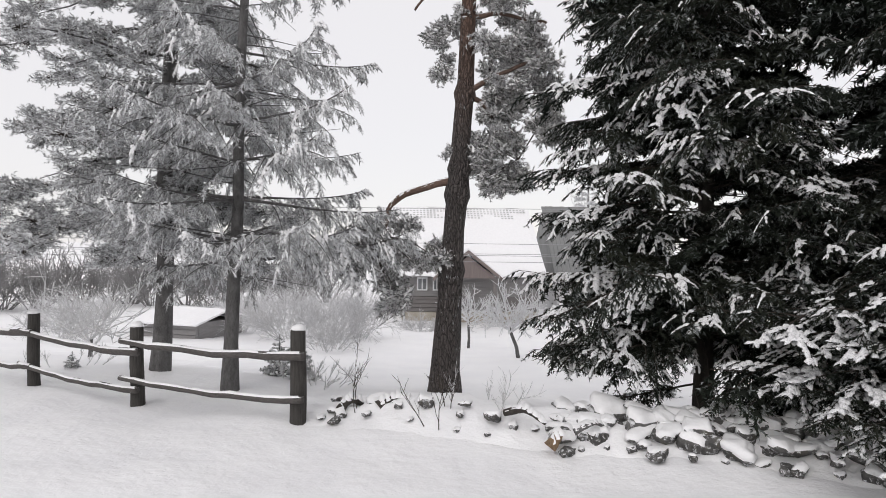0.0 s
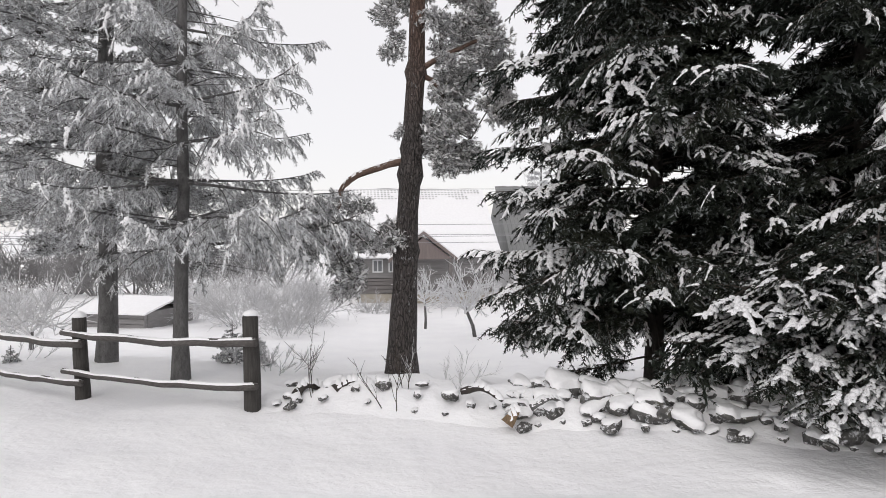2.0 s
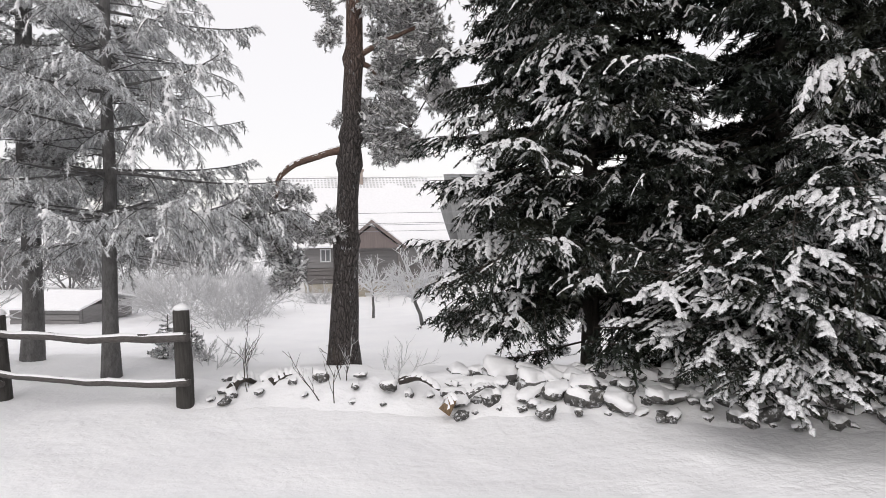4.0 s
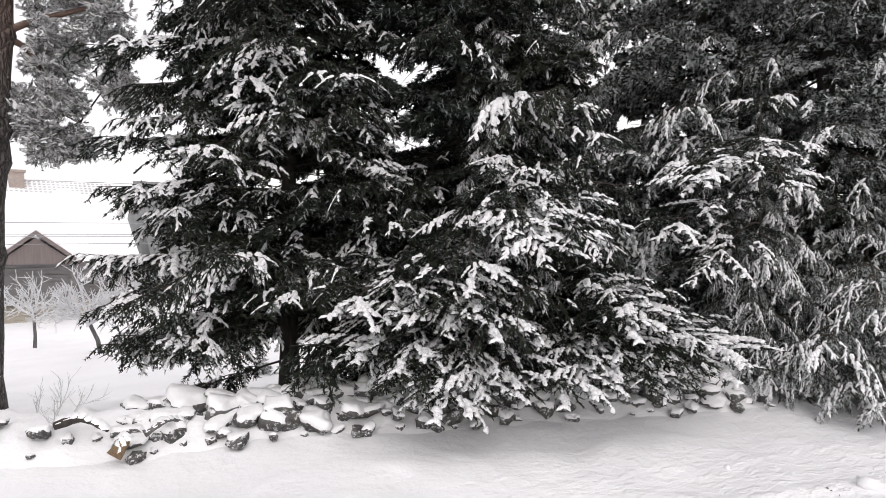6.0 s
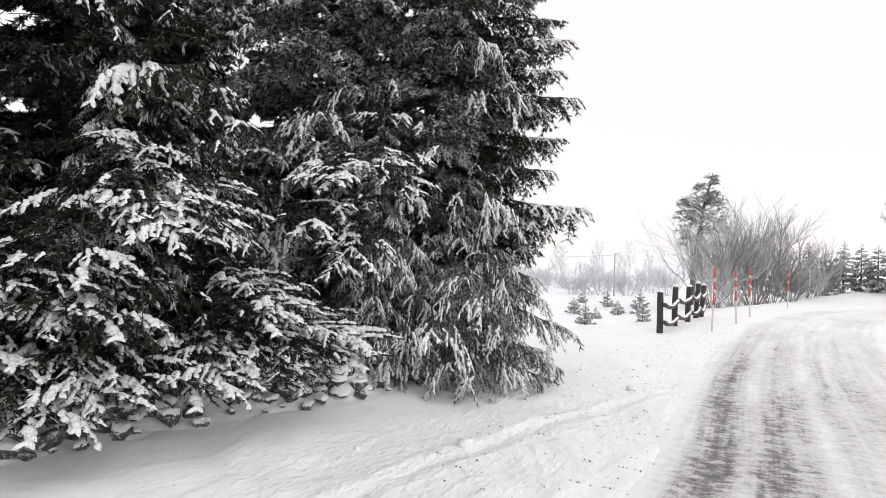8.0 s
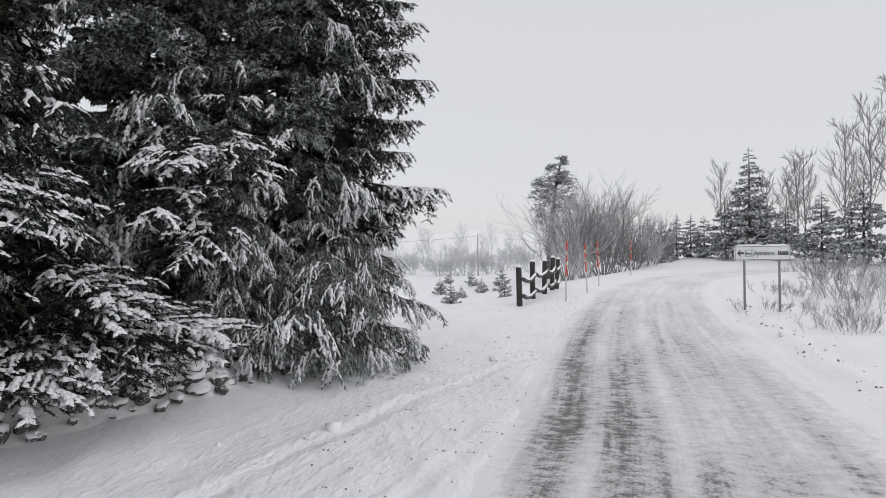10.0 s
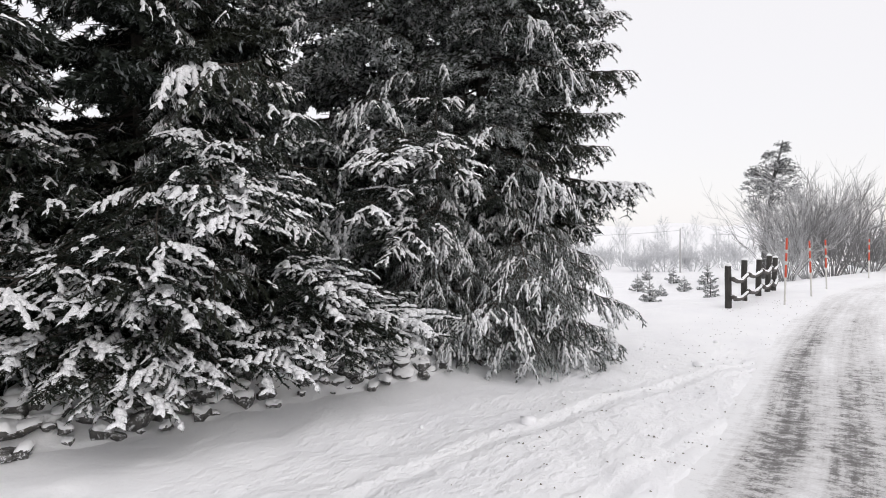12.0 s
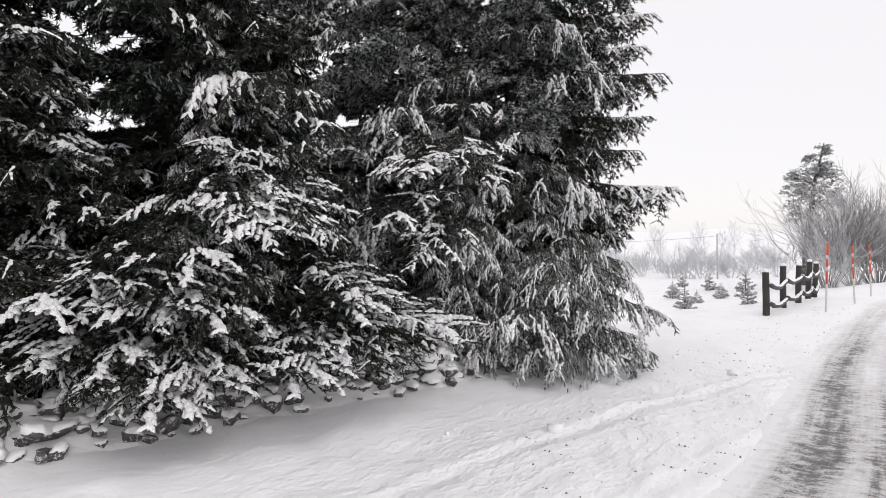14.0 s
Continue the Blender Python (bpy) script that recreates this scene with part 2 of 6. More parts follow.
def ground_mat():
    m, nt, bsdf, co = material("snow_field", 0.55)
    f = noise_of(nt, co, 1.1, 6, 0.55)
    g = noise_of(nt, co, 7, 5, 0.6, (1, 1.4, 1))
    k = noise_of(nt, co, 60, 3, 0.6)
    nt.links.new(ramp(nt, f, [(0.3, (0.88, 0.88, 0.9)), (0.65, (0.93, 0.93, 0.94))]), bsdf.inputs["Base Color"])
    h = arith(nt, "ADD", arith(nt, "ADD", arith(nt, "MULTIPLY", f, 1.2), arith(nt, "MULTIPLY", g, 0.2)), arith(nt, "MULTIPLY", k, 0.025))
    h = arith(nt, "ADD", h, arith(nt, "MULTIPLY", noise_of(nt, co, 17, 3, 0.6, (1, 1.5, 1)), 0.08))
    # tyre marks of a vehicle that pulled off the road, on a curve y = 2.99 + 0.04 x - 0.03 x^2
    sep = nt.nodes.new("ShaderNodeSeparateXYZ")
    nt.links.new(co, sep.inputs[0])
    x, y = sep.outputs["X"], sep.outputs["Y"]
    v = arith(nt, "SUBTRACT", y, arith(nt, "ADD", arith(nt, "MULTIPLY", x, 0.04), arith(nt, "MULTIPLY", arith(nt, "MULTIPLY", x, x), -0.03)))
    v = arith(nt, "ADD", arith(nt, "SUBTRACT", v, 2.99), arith(nt, "MULTIPLY", arith(nt, "SUBTRACT", g, 0.5), 0.12))

    def bell(centre, width, gain):
        d = arith(nt, "DIVIDE", arith(nt, "SUBTRACT", v, centre), width)
        return arith(nt, "MULTIPLY", arith(nt, "POWER", 2.718, arith(nt, "MULTIPLY", arith(nt, "MULTIPLY", d, d), -1.0)), gain)

    gate = arith(nt, "MULTIPLY", arith(nt, "SUBTRACT", x, 1.5), 0.5, True)
    marks = bell(0.02, 0.08, 0.3)
    for centre, width, gain in ((-0.14, 0.08, -0.3), (-0.3, 0.06, 0.15), (-1.25, 0.07, 0.2), (-1.38, 0.08, -0.2), (-0.75, 0.06, -0.1), (0.45, 0.1, -0.12)):
        marks = arith(nt, "ADD", marks, bell(centre, width, gain))
    clump = arith(nt, "MULTIPLY", ramp(nt, noise_of(nt, co, 6.5, 4, 0.55, (1, 1.5, 1)), [(0.46, (0, 0, 0)), (0.72, (1, 1, 1))]), 0.3)
    marks = arith(nt, "ADD", marks, arith(nt, "MULTIPLY", clump, bell(-0.1, 1.3, 1.0)))
    h = arith(nt, "ADD", h, arith(nt, "MULTIPLY", arith(nt, "MULTIPLY", marks, 0.75), gate))
    bump(nt, bsdf, h, 0.75, 0.08)
    bsdf.inputs["Specular IOR Level"].default_value = 0.25
    return m


GROUND = ground_mat()


def plain(name, col, rough=0.6, var=0.12, scale=6):
    return grainy(name, tuple(c * (1 - var) for c in col), tuple(min(1, c * (1 + var)) for c in col), scale, rough, 0.15, 0.004)


# ---- mesh helpers ----
class Build:
    """Collects vertices and faces of one mesh, with a material index for each face."""

    def __init__(self):
        self.v, self.f, self.m, self.n = [], [], [], 0

    def add(self, verts, faces, mat=0):
        verts = np.asarray(verts, float).reshape(-1, 3)
        self.v.append(verts)
        if isinstance(faces, np.ndarray):
            self.f.extend((faces + self.n).tolist())
        else:
            self.f.extend([[i + self.n for i in f] for f in faces])
        self.m.extend([mat] * len(faces))
        self.n += len(verts)
        return self

    def tube(self, pts, radii, sides=6, mat=0, cap=True, rough=0.0, seed=0):
        pts = np.asarray(pts, float)
        k = len(pts)
        radii = np.broadcast_to(np.asarray(radii, float), (k,))
        tan = np.gradient(pts, axis=0)
        tan /= np.linalg.norm(tan, axis=1)[:, None] + 1e-9
        ref = np.array([0, 0, 1.0]) if abs(tan[:, 2]).mean() < 0.8 else np.array([1.0, 0, 0])
        a = np.cross(tan, ref)
        a /= np.linalg.norm(a, axis=1)[:, None] + 1e-9
        b = np.cross(tan, a)
        ang = np.arange(sides) * 2 * np.pi / sides
        r = radii[:, None] * np.ones(sides)
        if rough:
            r = r * (1 + rough * np.random.RandomState(seed).uniform(-1, 1, (k, sides)))
        ring = pts[:, None] + r[..., None] * (np.cos(ang)[None, :, None] * a[:, None] + np.sin(ang)[None, :, None] * b[:, None])
        faces = []
        for i in range(k - 1):
            for j in range(sides):
                j2 = (j + 1) % sides
                faces.append((i * sides + j, i * sides + j2, (i + 1) * sides + j2, (i + 1) * sides + j))
        self.add(ring.reshape(-1, 3), faces, mat)
        if cap:
            base = self.n - k * sides
            self.f.append([base + j for j in range(sides)][::-1])
            self.f.append([base + (k - 1) * sides + j for j in range(sides)])
            self.m.extend([mat, mat])
        return self

    def box(self, lo, hi, mat=0):
        (a, b, c), (d, e, f) = lo, hi
        v = [(a, b, c), (d, b, c), (d, e, c), (a, e, c), (a, b, f), (d, b, f), (d, e, f), (a, e, f)]
        return self.add(v, [(0, 3, 2, 1), (4, 5, 6, 7), (0, 1, 5, 4), (1, 2, 6, 5), (2, 3, 7, 6), (3, 0, 4, 7)], mat)

    def mesh(self, name, mats, smooth=True):
        me = bpy.data.meshes.new(name)
        me.from_pydata(np.concatenate(self.v).tolist(), [], self.f)
        for m in mats:
            me.materials.append(m)
        if len(mats) > 1:
            me.polygons.foreach_set("material_index", self.m)
        me.polygons.foreach_set("use_smooth", [smooth] * len(me.polygons))
        me.update()
        return me


def part(name, mesh, parent, label="", m=None):
    ob = new(name, mesh)
    ob.parent = parent
    if m is not None:
        ob.matrix_basis = m
    return tagged(ob, label)


def thing(name, label, category, at=(0, 0, 0), turn=0.0, group="", kind=""):
    ob = new(name)
    ob.empty_display_size = 0.2
    ob.matrix_basis = pose(*at, 0, 0, turn)
    return tagged(ob, label, category, group, kind)


def unit(v):
    return v / (np.linalg.norm(v, axis=-1, keepdims=True) + 1e-9)


def brushes(b, p, q, rng, width=0.02, stations=5, mat=0, core=0.009, thin=1.0):
    """Needle-covered shoots from p to q: a thin crossed core and pairs of needle blades."""
    n = len(p)
    ax = unit(q - p)
    ln = np.linalg.norm(q - p, axis=1)
    ref = np.where(np.abs(ax[:, 2:3]) < 0.9, np.array([[0, 0, 1.0]]), np.array([[1.0, 0, 0]]))
    s = unit(np.cross(ax, ref))
    u = np.cross(ax, s)
    mid = (p + q) / 2
    verts, faces, base = [], [], 0
    cs = s * 0.8 + u * 0.6
    cv = np.stack([p, mid + cs * core, q + ax * width * 0.6, mid - cs * core], 1)
    idx = np.arange(n)[:, None, None] * 4
    faces.append((idx + np.array([[0, 1, 3], [1, 2, 3]])).reshape(-1, 3))
    verts.append(cv.reshape(-1, 3))
    base = n * 4
    for k in range(stations):
        f = (k + 0.35) / stations
        roll = rng.uniform(0, np.pi, n) + k * 1.3
        d = np.cos(roll)[:, None] * s + np.sin(roll)[:, None] * u
        e = np.cross(ax, d)
        c = p + ax * (ln * f)[:, None]
        w = (width * rng.uniform(0.75, 1.2, n) * (1 - 0.35 * f))[:, None]
        tip = ax * w * 0.9
        tw = (e * w * 0.2 + ax * w * 0.36) * thin
        tri = np.stack([c - tw, c + tw, c + d * w + tip, c + tw, c - tw, c - d * w + tip], 1)
        verts.append(tri.reshape(-1, 3))
        faces.append((base + np.arange(n)[:, None, None] * 6 + np.array([[0, 1, 2], [3, 4, 5]])).reshape(-1, 3))
        base += n * 6
    b.add(np.concatenate(verts), np.concatenate(faces), mat)


def snow_fingers(b, p, q, w, h, rng, mat=0, thin=True):
    """Rounded strips of snow lying on the segments from p to q, of half-width w and height h."""
    n = len(p)
    ax = unit(q - p)
    side = unit(np.cross(ax, np.array([[0, 0, 1.0]])))
    up = unit(np.array([[0, 0, 1.0]]) + 0.0 * ax)
    w, h = np.broadcast_to(w, (n,))[:, None], np.broadcast_to(h, (n,))[:, None]
    cols = [p + up * h * 0.15]
    for f, k in ((0.22, 0.95), (0.8, 1.05)):
        c = p + (q - p) * f
        kw = w * k * rng.uniform(0.7, 1.3, (n, 1))
        kh = h * k * rng.uniform(0.7, 1.3, (n, 1))
        off = side * w * rng.uniform(-0.25, 0.25, (n, 1))
        cols += [c - side * kw + off - up * kh * 0.25, c + up * kh + off, c + side * kw + off - up * kh * 0.25]
    cols.append(q + ax * w * 0.6 - up * h * 0.1)
    v = np.stack(cols, 1)
    f = [(0, 2, 1), (0, 3, 2), (1, 2, 5), (1, 5, 4), (2, 3, 6), (2, 6, 5), (4, 5, 7), (5, 6, 7), (0, 1, 4), (0, 4, 7), (0, 6, 3)][: 8 if thin else 11]
    b.add(v.reshape(-1, 3), (np.arange(n)[:, None, None] * 8 + np.array(f)).reshape(-1, 3), mat)


def bough_meshes(name, seed, length=2.0, drop=0.5, lift=0.25, spread=0.42, hang=0.5, snow=1.0, majors=7, step=0.088, needle=None, width=0.033, stations=2, bare=0.16, twig=None, twigs=1, fat=0.022, reach=1.0, coat=0.0, tip=0.9):
    """One conifer bough along +x: limb, ragged side branches with needled shoots, and the clumps of snow that lie on it."""
    rng = np.random.RandomState(seed)
    off = rng.uniform(-40, 40, 3)
    s = np.linspace(0, 1, 9)
    wig = rng.uniform(-0.06, 0.06, 9).cumsum() * length * 0.5
    axis = np.stack([length * s * (1 - 0.06 * s), wig * s, length * (-drop * s**1.4 + lift * s**3.2)], 1)
    wood, cover = Build(), Build()
    wood.tube(axis, 0.018 * length / 2 * (1 - s) + 0.004, 5, 1, cap=False)
    P, Q, SP, SQ, SW = [], [], [], [], []
    down = np.array([0, 0, 1.0])

    def at(curve, k, f):
        return np.array([np.interp(f, k, curve[:, i]) for i in range(3)])

    def load(p):
        n = noise.noise((p[0] * 3.2 + off[0], p[1] * 3.2 + off[1], off[2])) + 0.35 * noise.noise((p[0] * 9 + off[0], p[1] * 9 + off[1], p[2] * 9))
        return min(1.3, max(0.0, -0.16 + 0.42 * snow + 1.8 * n + tip * (p[0] / length - 0.5)))

    def shoot(p, q, big):
        P.append(p)
        Q.append(q)
        w = load((p + q) / 2)
        d = unit(q - p)
        if w > 0.13 and d[2] > (-0.35 if coat else -0.8) and rng.rand() < 0.92:
            SP.append(p)
            SQ.append(q)
            SW.append(min(fat, (0.008 + 0.013 * w) * big * fat / 0.022))

    total = majors * 2 + 1
    for i in range(total):
        if i == total - 1:
            k = np.linspace(0, 1, 6)
            curve = np.stack([at(axis, s, 0.55 + 0.45 * f) for f in k])
            ln = length * 0.45
        else:
            tt = bare + (0.96 - bare) * ((i // 2) + rng.uniform(0.0, 0.95)) / majors
            sgn = 1 if i % 2 else -1
            ln = length * spread * (0.45 + 0.55 * min(1, (tt - bare + 0.05) / 0.22)) * (1 - tt) ** 0.5 * rng.uniform(0.6, 1.2) + 0.12
            a = radians(rng.uniform(24, 68)) * sgn
            d0 = np.array([math.cos(a), math.sin(a), rng.uniform(-0.2, 0.22)])
            k = np.linspace(0, 1, max(4, int(ln / 0.12) + 2))
            sag, curl = hang * rng.uniform(0.5, 1.3), rng.uniform(-0.25, 0.25)
            curve = at(axis, s, tt) + ln * (k[:, None] * d0 - down * sag * (k[:, None] ** 1.8) * 0.7 + np.array([-math.sin(a), math.cos(a), 0]) * curl * (k[:, None] ** 2))
            wood.tube(curve, 0.006 * (1 - k) + 0.0025, 3, 1, cap=False)
        for u, v in zip(curve[:-1], curve[1:]):
            shoot(u, v + (v - u) * 0.1, 1.25)
        r = 0.05
        while r < ln:
            for sg2 in (-1, 1):
                rr = min(0.985, (r + rng.uniform(-0.025, 0.025)) / ln)
                c = at(curve, k, rr)
                fwd = unit(at(curve, k, min(1, rr + 0.1)) - at(curve, k, max(0, rr - 0.1)))
                lat = unit(np.cross(fwd, down)) * sg2
                tl = (rng.uniform(0.09, 0.21) if rr < 0.8 else rng.uniform(0.06, 0.12)) * (1.15 - 0.5 * rr) * reach
                d = unit(fwd * rng.uniform(0.5, 1.0) + lat * rng.uniform(0.35, 0.95) - down * hang * rng.uniform(-0.1, 0.9))
                m = c + d * tl * 0.55
                e = m + unit(d - down * hang * rng.uniform(0.2, 1.1)) * tl * 0.5
                shoot(c, m, 0.9)
                shoot(m, e, 1.0)
                for _ in range(twigs):
                    f = rng.uniform(0.2, 0.9)
                    o = c + (m - c) * f if rng.rand() < 0.4 else m + (e - m) * f
                    dd = unit(d * 0.8 + rng.normal(0, 0.5, 3) - down * hang * rng.uniform(0.2, 1.2))
                    P.append(o)
                    Q.append(o + dd * rng.uniform(0.05, 0.1) * reach)
            r += step * rng.uniform(0.75, 1.3)
    P, Q = np.array(P), np.array(Q)
    if coat:
        w = coat * rng.uniform(0.7, 1.25, len(P))
        snow_fingers(wood, P - [0, 0, coat * 0.4], Q - [0, 0, coat * 0.4], w, w * 1.5, rng, 0, False)
        brushes(wood, P, Q, rng, width, 1, 0)
    else:
        brushes(wood, P, Q, rng, width, stations, 0)
    made = None
    if SP:
        w = np.array(SW)
        up = np.array([0, 0, 0.007])
        snow_fingers(cover, np.array(SP) + up, np.array(SQ) + up, w, w * 1.05, rng)
        made = cover.mesh(name + "_snow", [SNOW_CAP])
    return wood.mesh(name, [needle or NEEDLE, twig or TWIG], False), made


BOUGH_TIP = {}


def snow_rolls(b, p, q, w, h, rng):
    """Soft rolls of snow on the segments from p to q: four points round, rounded at both ends."""
    n = len(p)
    ax = unit(q - p)
    side = unit(np.cross(ax, np.array([[0, 0, 1.0]])) + 1e-6)
    up = unit(np.cross(side, ax)) * 0.6 + np.array([[0, 0, 0.4]])
    w, h = w[:, None], h[:, None]
    cols = [p - ax * w * 0.5 + up * h * 0.1]
    for f in (0.18, 0.72):
        c = p + (q - p) * f + side * w * rng.uniform(-0.3, 0.3, (n, 1))
        kw, kh = w * rng.uniform(0.65, 1.3, (n, 1)), h * rng.uniform(0.7, 1.3, (n, 1))
        cols += [c - side * kw - up * kh * 0.35, c - side * kw * 0.55 + up * kh * 0.8, c + side * kw * 0.55 + up * kh * 0.85, c + side * kw - up * kh * 0.35]
    cols.append(q + ax * w * 0.7 - up * h * 0.1)
    f = [(0, 2, 1), (0, 3, 2), (0, 4, 3), (1, 2, 6), (1, 6, 5), (2, 3, 7), (2, 7, 6), (3, 4, 8), (3, 8, 7), (5, 6, 9), (6, 7, 9), (7, 8, 9)]
    b.add(np.stack(cols, 1).reshape(-1, 3), (np.arange(n)[:, None, None] * 10 + np.array(f)).reshape(-1, 3), 0)


def spruce_bough(name, seed, drop=0.2, lift=0.12, hang=0.9, snow=1.0, needle=None, majors=9, spread=0.36, step=0.075, fat=0.015, tip=0.5, length=2.0, width=0.03, hand=1.0, twig=None, blades=2):
    """One Norway spruce bough along +x: a limb with uneven side branches, all hung with short branchlets spread like hands; snow lies on some of the hands."""
    rng = np.random.RandomState(seed)
    off = rng.uniform(-40, 40, 3)
    s = np.linspace(0, 1, 9)
    wig = rng.uniform(-0.05, 0.05, 9).cumsum() * length * 0.5
    axis = np.stack([length * s * (1 - 0.05 * s), wig * s, length * (-drop * s**1.5 + lift * s**3.0)], 1)
    wood, cover = Build(), Build()
    wood.tube(axis, 0.015 * (1 - s) + 0.004, 5, 1, cap=False)
    P, Q, SP, SQ, SW = [], [], [], [], []
    z = np.array([0, 0, 1.0])

    def at(curve, k, f):
        return np.array([np.interp(f, k, curve[:, i]) for i in range(3)])

    limbs = [(axis, s, length, 0.3)]
    for i in range(majors):
        u = 0.14 + 0.74 * (i + rng.uniform(0.0, 0.9)) / majors
        a = radians(rng.uniform(28, 70)) * (1 if i % 2 else -1)
        ln = length * spread * (0.5 + 0.5 * min(1, u / 0.3)) * (1 - u) ** 0.45 * rng.uniform(0.6, 1.25) + 0.1
        k = np.linspace(0, 1, 7)
        d0 = np.array([math.cos(a), math.sin(a), rng.uniform(-0.25, 0.15)])
        bend = np.array([-math.sin(a), math.cos(a), 0]) * rng.uniform(-0.3, 0.3)
        curve = at(axis, s, u) + ln * (k[:, None] * d0 + bend * k[:, None] ** 2 - z * hang * rng.uniform(0.25, 0.7) * k[:, None] ** 2)
        wood.tube(curve, 0.006 * (1 - k) + 0.0025, 3, 1, cap=False)
        limbs.append((curve, k, ln, 0.08))
    for curve, k, ln, bare in limbs:
        r, side = bare * ln, 1
        while r < ln:
            side = -side
            f = r / ln
            o = at(curve, k, f)
            fwd = unit(at(curve, k, min(1, f + 0.08)) - at(curve, k, max(0, f - 0.08)))
            lat = unit(np.cross(fwd, z) + 1e-6) * side
            lb = rng.uniform(0.11, 0.27) * (1.1 - 0.4 * f) * hand
            d0 = unit(fwd * rng.uniform(0.35, 1.0) + lat * rng.uniform(-0.1, 1.0) + z * (rng.uniform(-0.3, 0.25) - 0.25 * hang))
            q = np.linspace(0, 1, 4)[:, None]
            spray = o + lb * (q * d0 - z * hang * rng.uniform(0.4, 1.1) * 0.7 * q**2)
            w = noise.noise((o[0] * 2.4 + off[0], o[1] * 2.4 + off[1], off[2])) * 1.7 + 0.5 * snow - 0.25 + tip * (o[0] / length - 0.6) + rng.uniform(-0.2, 0.2)
            w = min(1.2, w)
            for i in range(3):
                P.append(spray[i])
                Q.append(spray[i + 1] + (spray[i + 1] - spray[i]) * 0.15)
                if w > 0.1 and rng.rand() < 0.95:
                    SP.append(spray[i])
                    SQ.append(spray[i + 1])
                    SW.append(fat * (0.7 + 0.6 * w) * (1.15 - 0.2 * i))
            g = 0.05
            while g < lb:
                c = at(spray, q[:, 0], g / lb)
                f2 = unit(spray[-1] - spray[1])
                l2 = unit(np.cross(f2, z) + 1e-6)
                for sg in (-1, 1):
                    d = unit(f2 * rng.uniform(0.5, 1.0) + l2 * sg * rng.uniform(0.4, 1.0) - z * hang * rng.uniform(-0.1, 0.5))
                    e = c + d * rng.uniform(0.05, 0.11)
                    P.append(c)
                    Q.append(e)
                    if w > 0.2 and rng.rand() < 0.35 + 0.5 * w:
                        SP.append(c)
                        SQ.append(c + (e - c) * rng.uniform(0.6, 1.0))
                        SW.append(fat * (0.5 + 0.4 * w))
                g += rng.uniform(0.05, 0.08)
            P.append(o + (spray[1] - o) * 0.6)
            Q.append(P[-1] + unit(fwd * 0.3 + rng.normal(0, 0.35, 3) - z * hang) * rng.uniform(0.07, 0.14))
            r += step * rng.uniform(0.6, 1.3)
    brushes(wood, np.array(P), np.array(Q), rng, width, blades, 0, 0.009, 1.0 if blades < 3 else 0.6)
    made = None
    if SP:
        sw = np.array(SW) * rng.uniform(0.75, 1.25, len(SW))
        up = np.array([0, 0, 0.008])
        snow_rolls(cover, np.array(SP) + up, np.array(SQ) + up, sw, sw, rng)
        made = cover.mesh(name + "_snow", [SNOW_SHOOT])
    me = wood.mesh(name, [needle or NEEDLE, twig or TWIG], False)
    BOUGH_TIP[me.name] = Vector(axis[-1])
    return me, made


def aim_bough(tree, mesh, cover, root, end, roll, label=""):
    """A bough whose limb runs from root to end, both in the tree's own space."""
    v, d = BOUGH_TIP[mesh.name], Vector(end) - Vector(root)
    size = d.length / v.length
    az = math.atan2(d.y, d.x) - math.atan2(v.y, v.x)
    tilt = math.atan2(v.z, math.hypot(v.x, v.y)) - math.atan2(d.z, math.hypot(d.x, d.y))
    wide = max(0.8, min(1.35, 0.75 / size))
    m = pose(*root, 0, 0, math.degrees(az)) @ pose(0, 0, 0, roll, math.degrees(tilt), 0) @ Matrix.Diagonal((size, size * wide, size * wide, 1))
    ob = part("bough", mesh, tree, label, m)
    if cover:
        tagged(part("snow", cover, ob), kind="stuff")


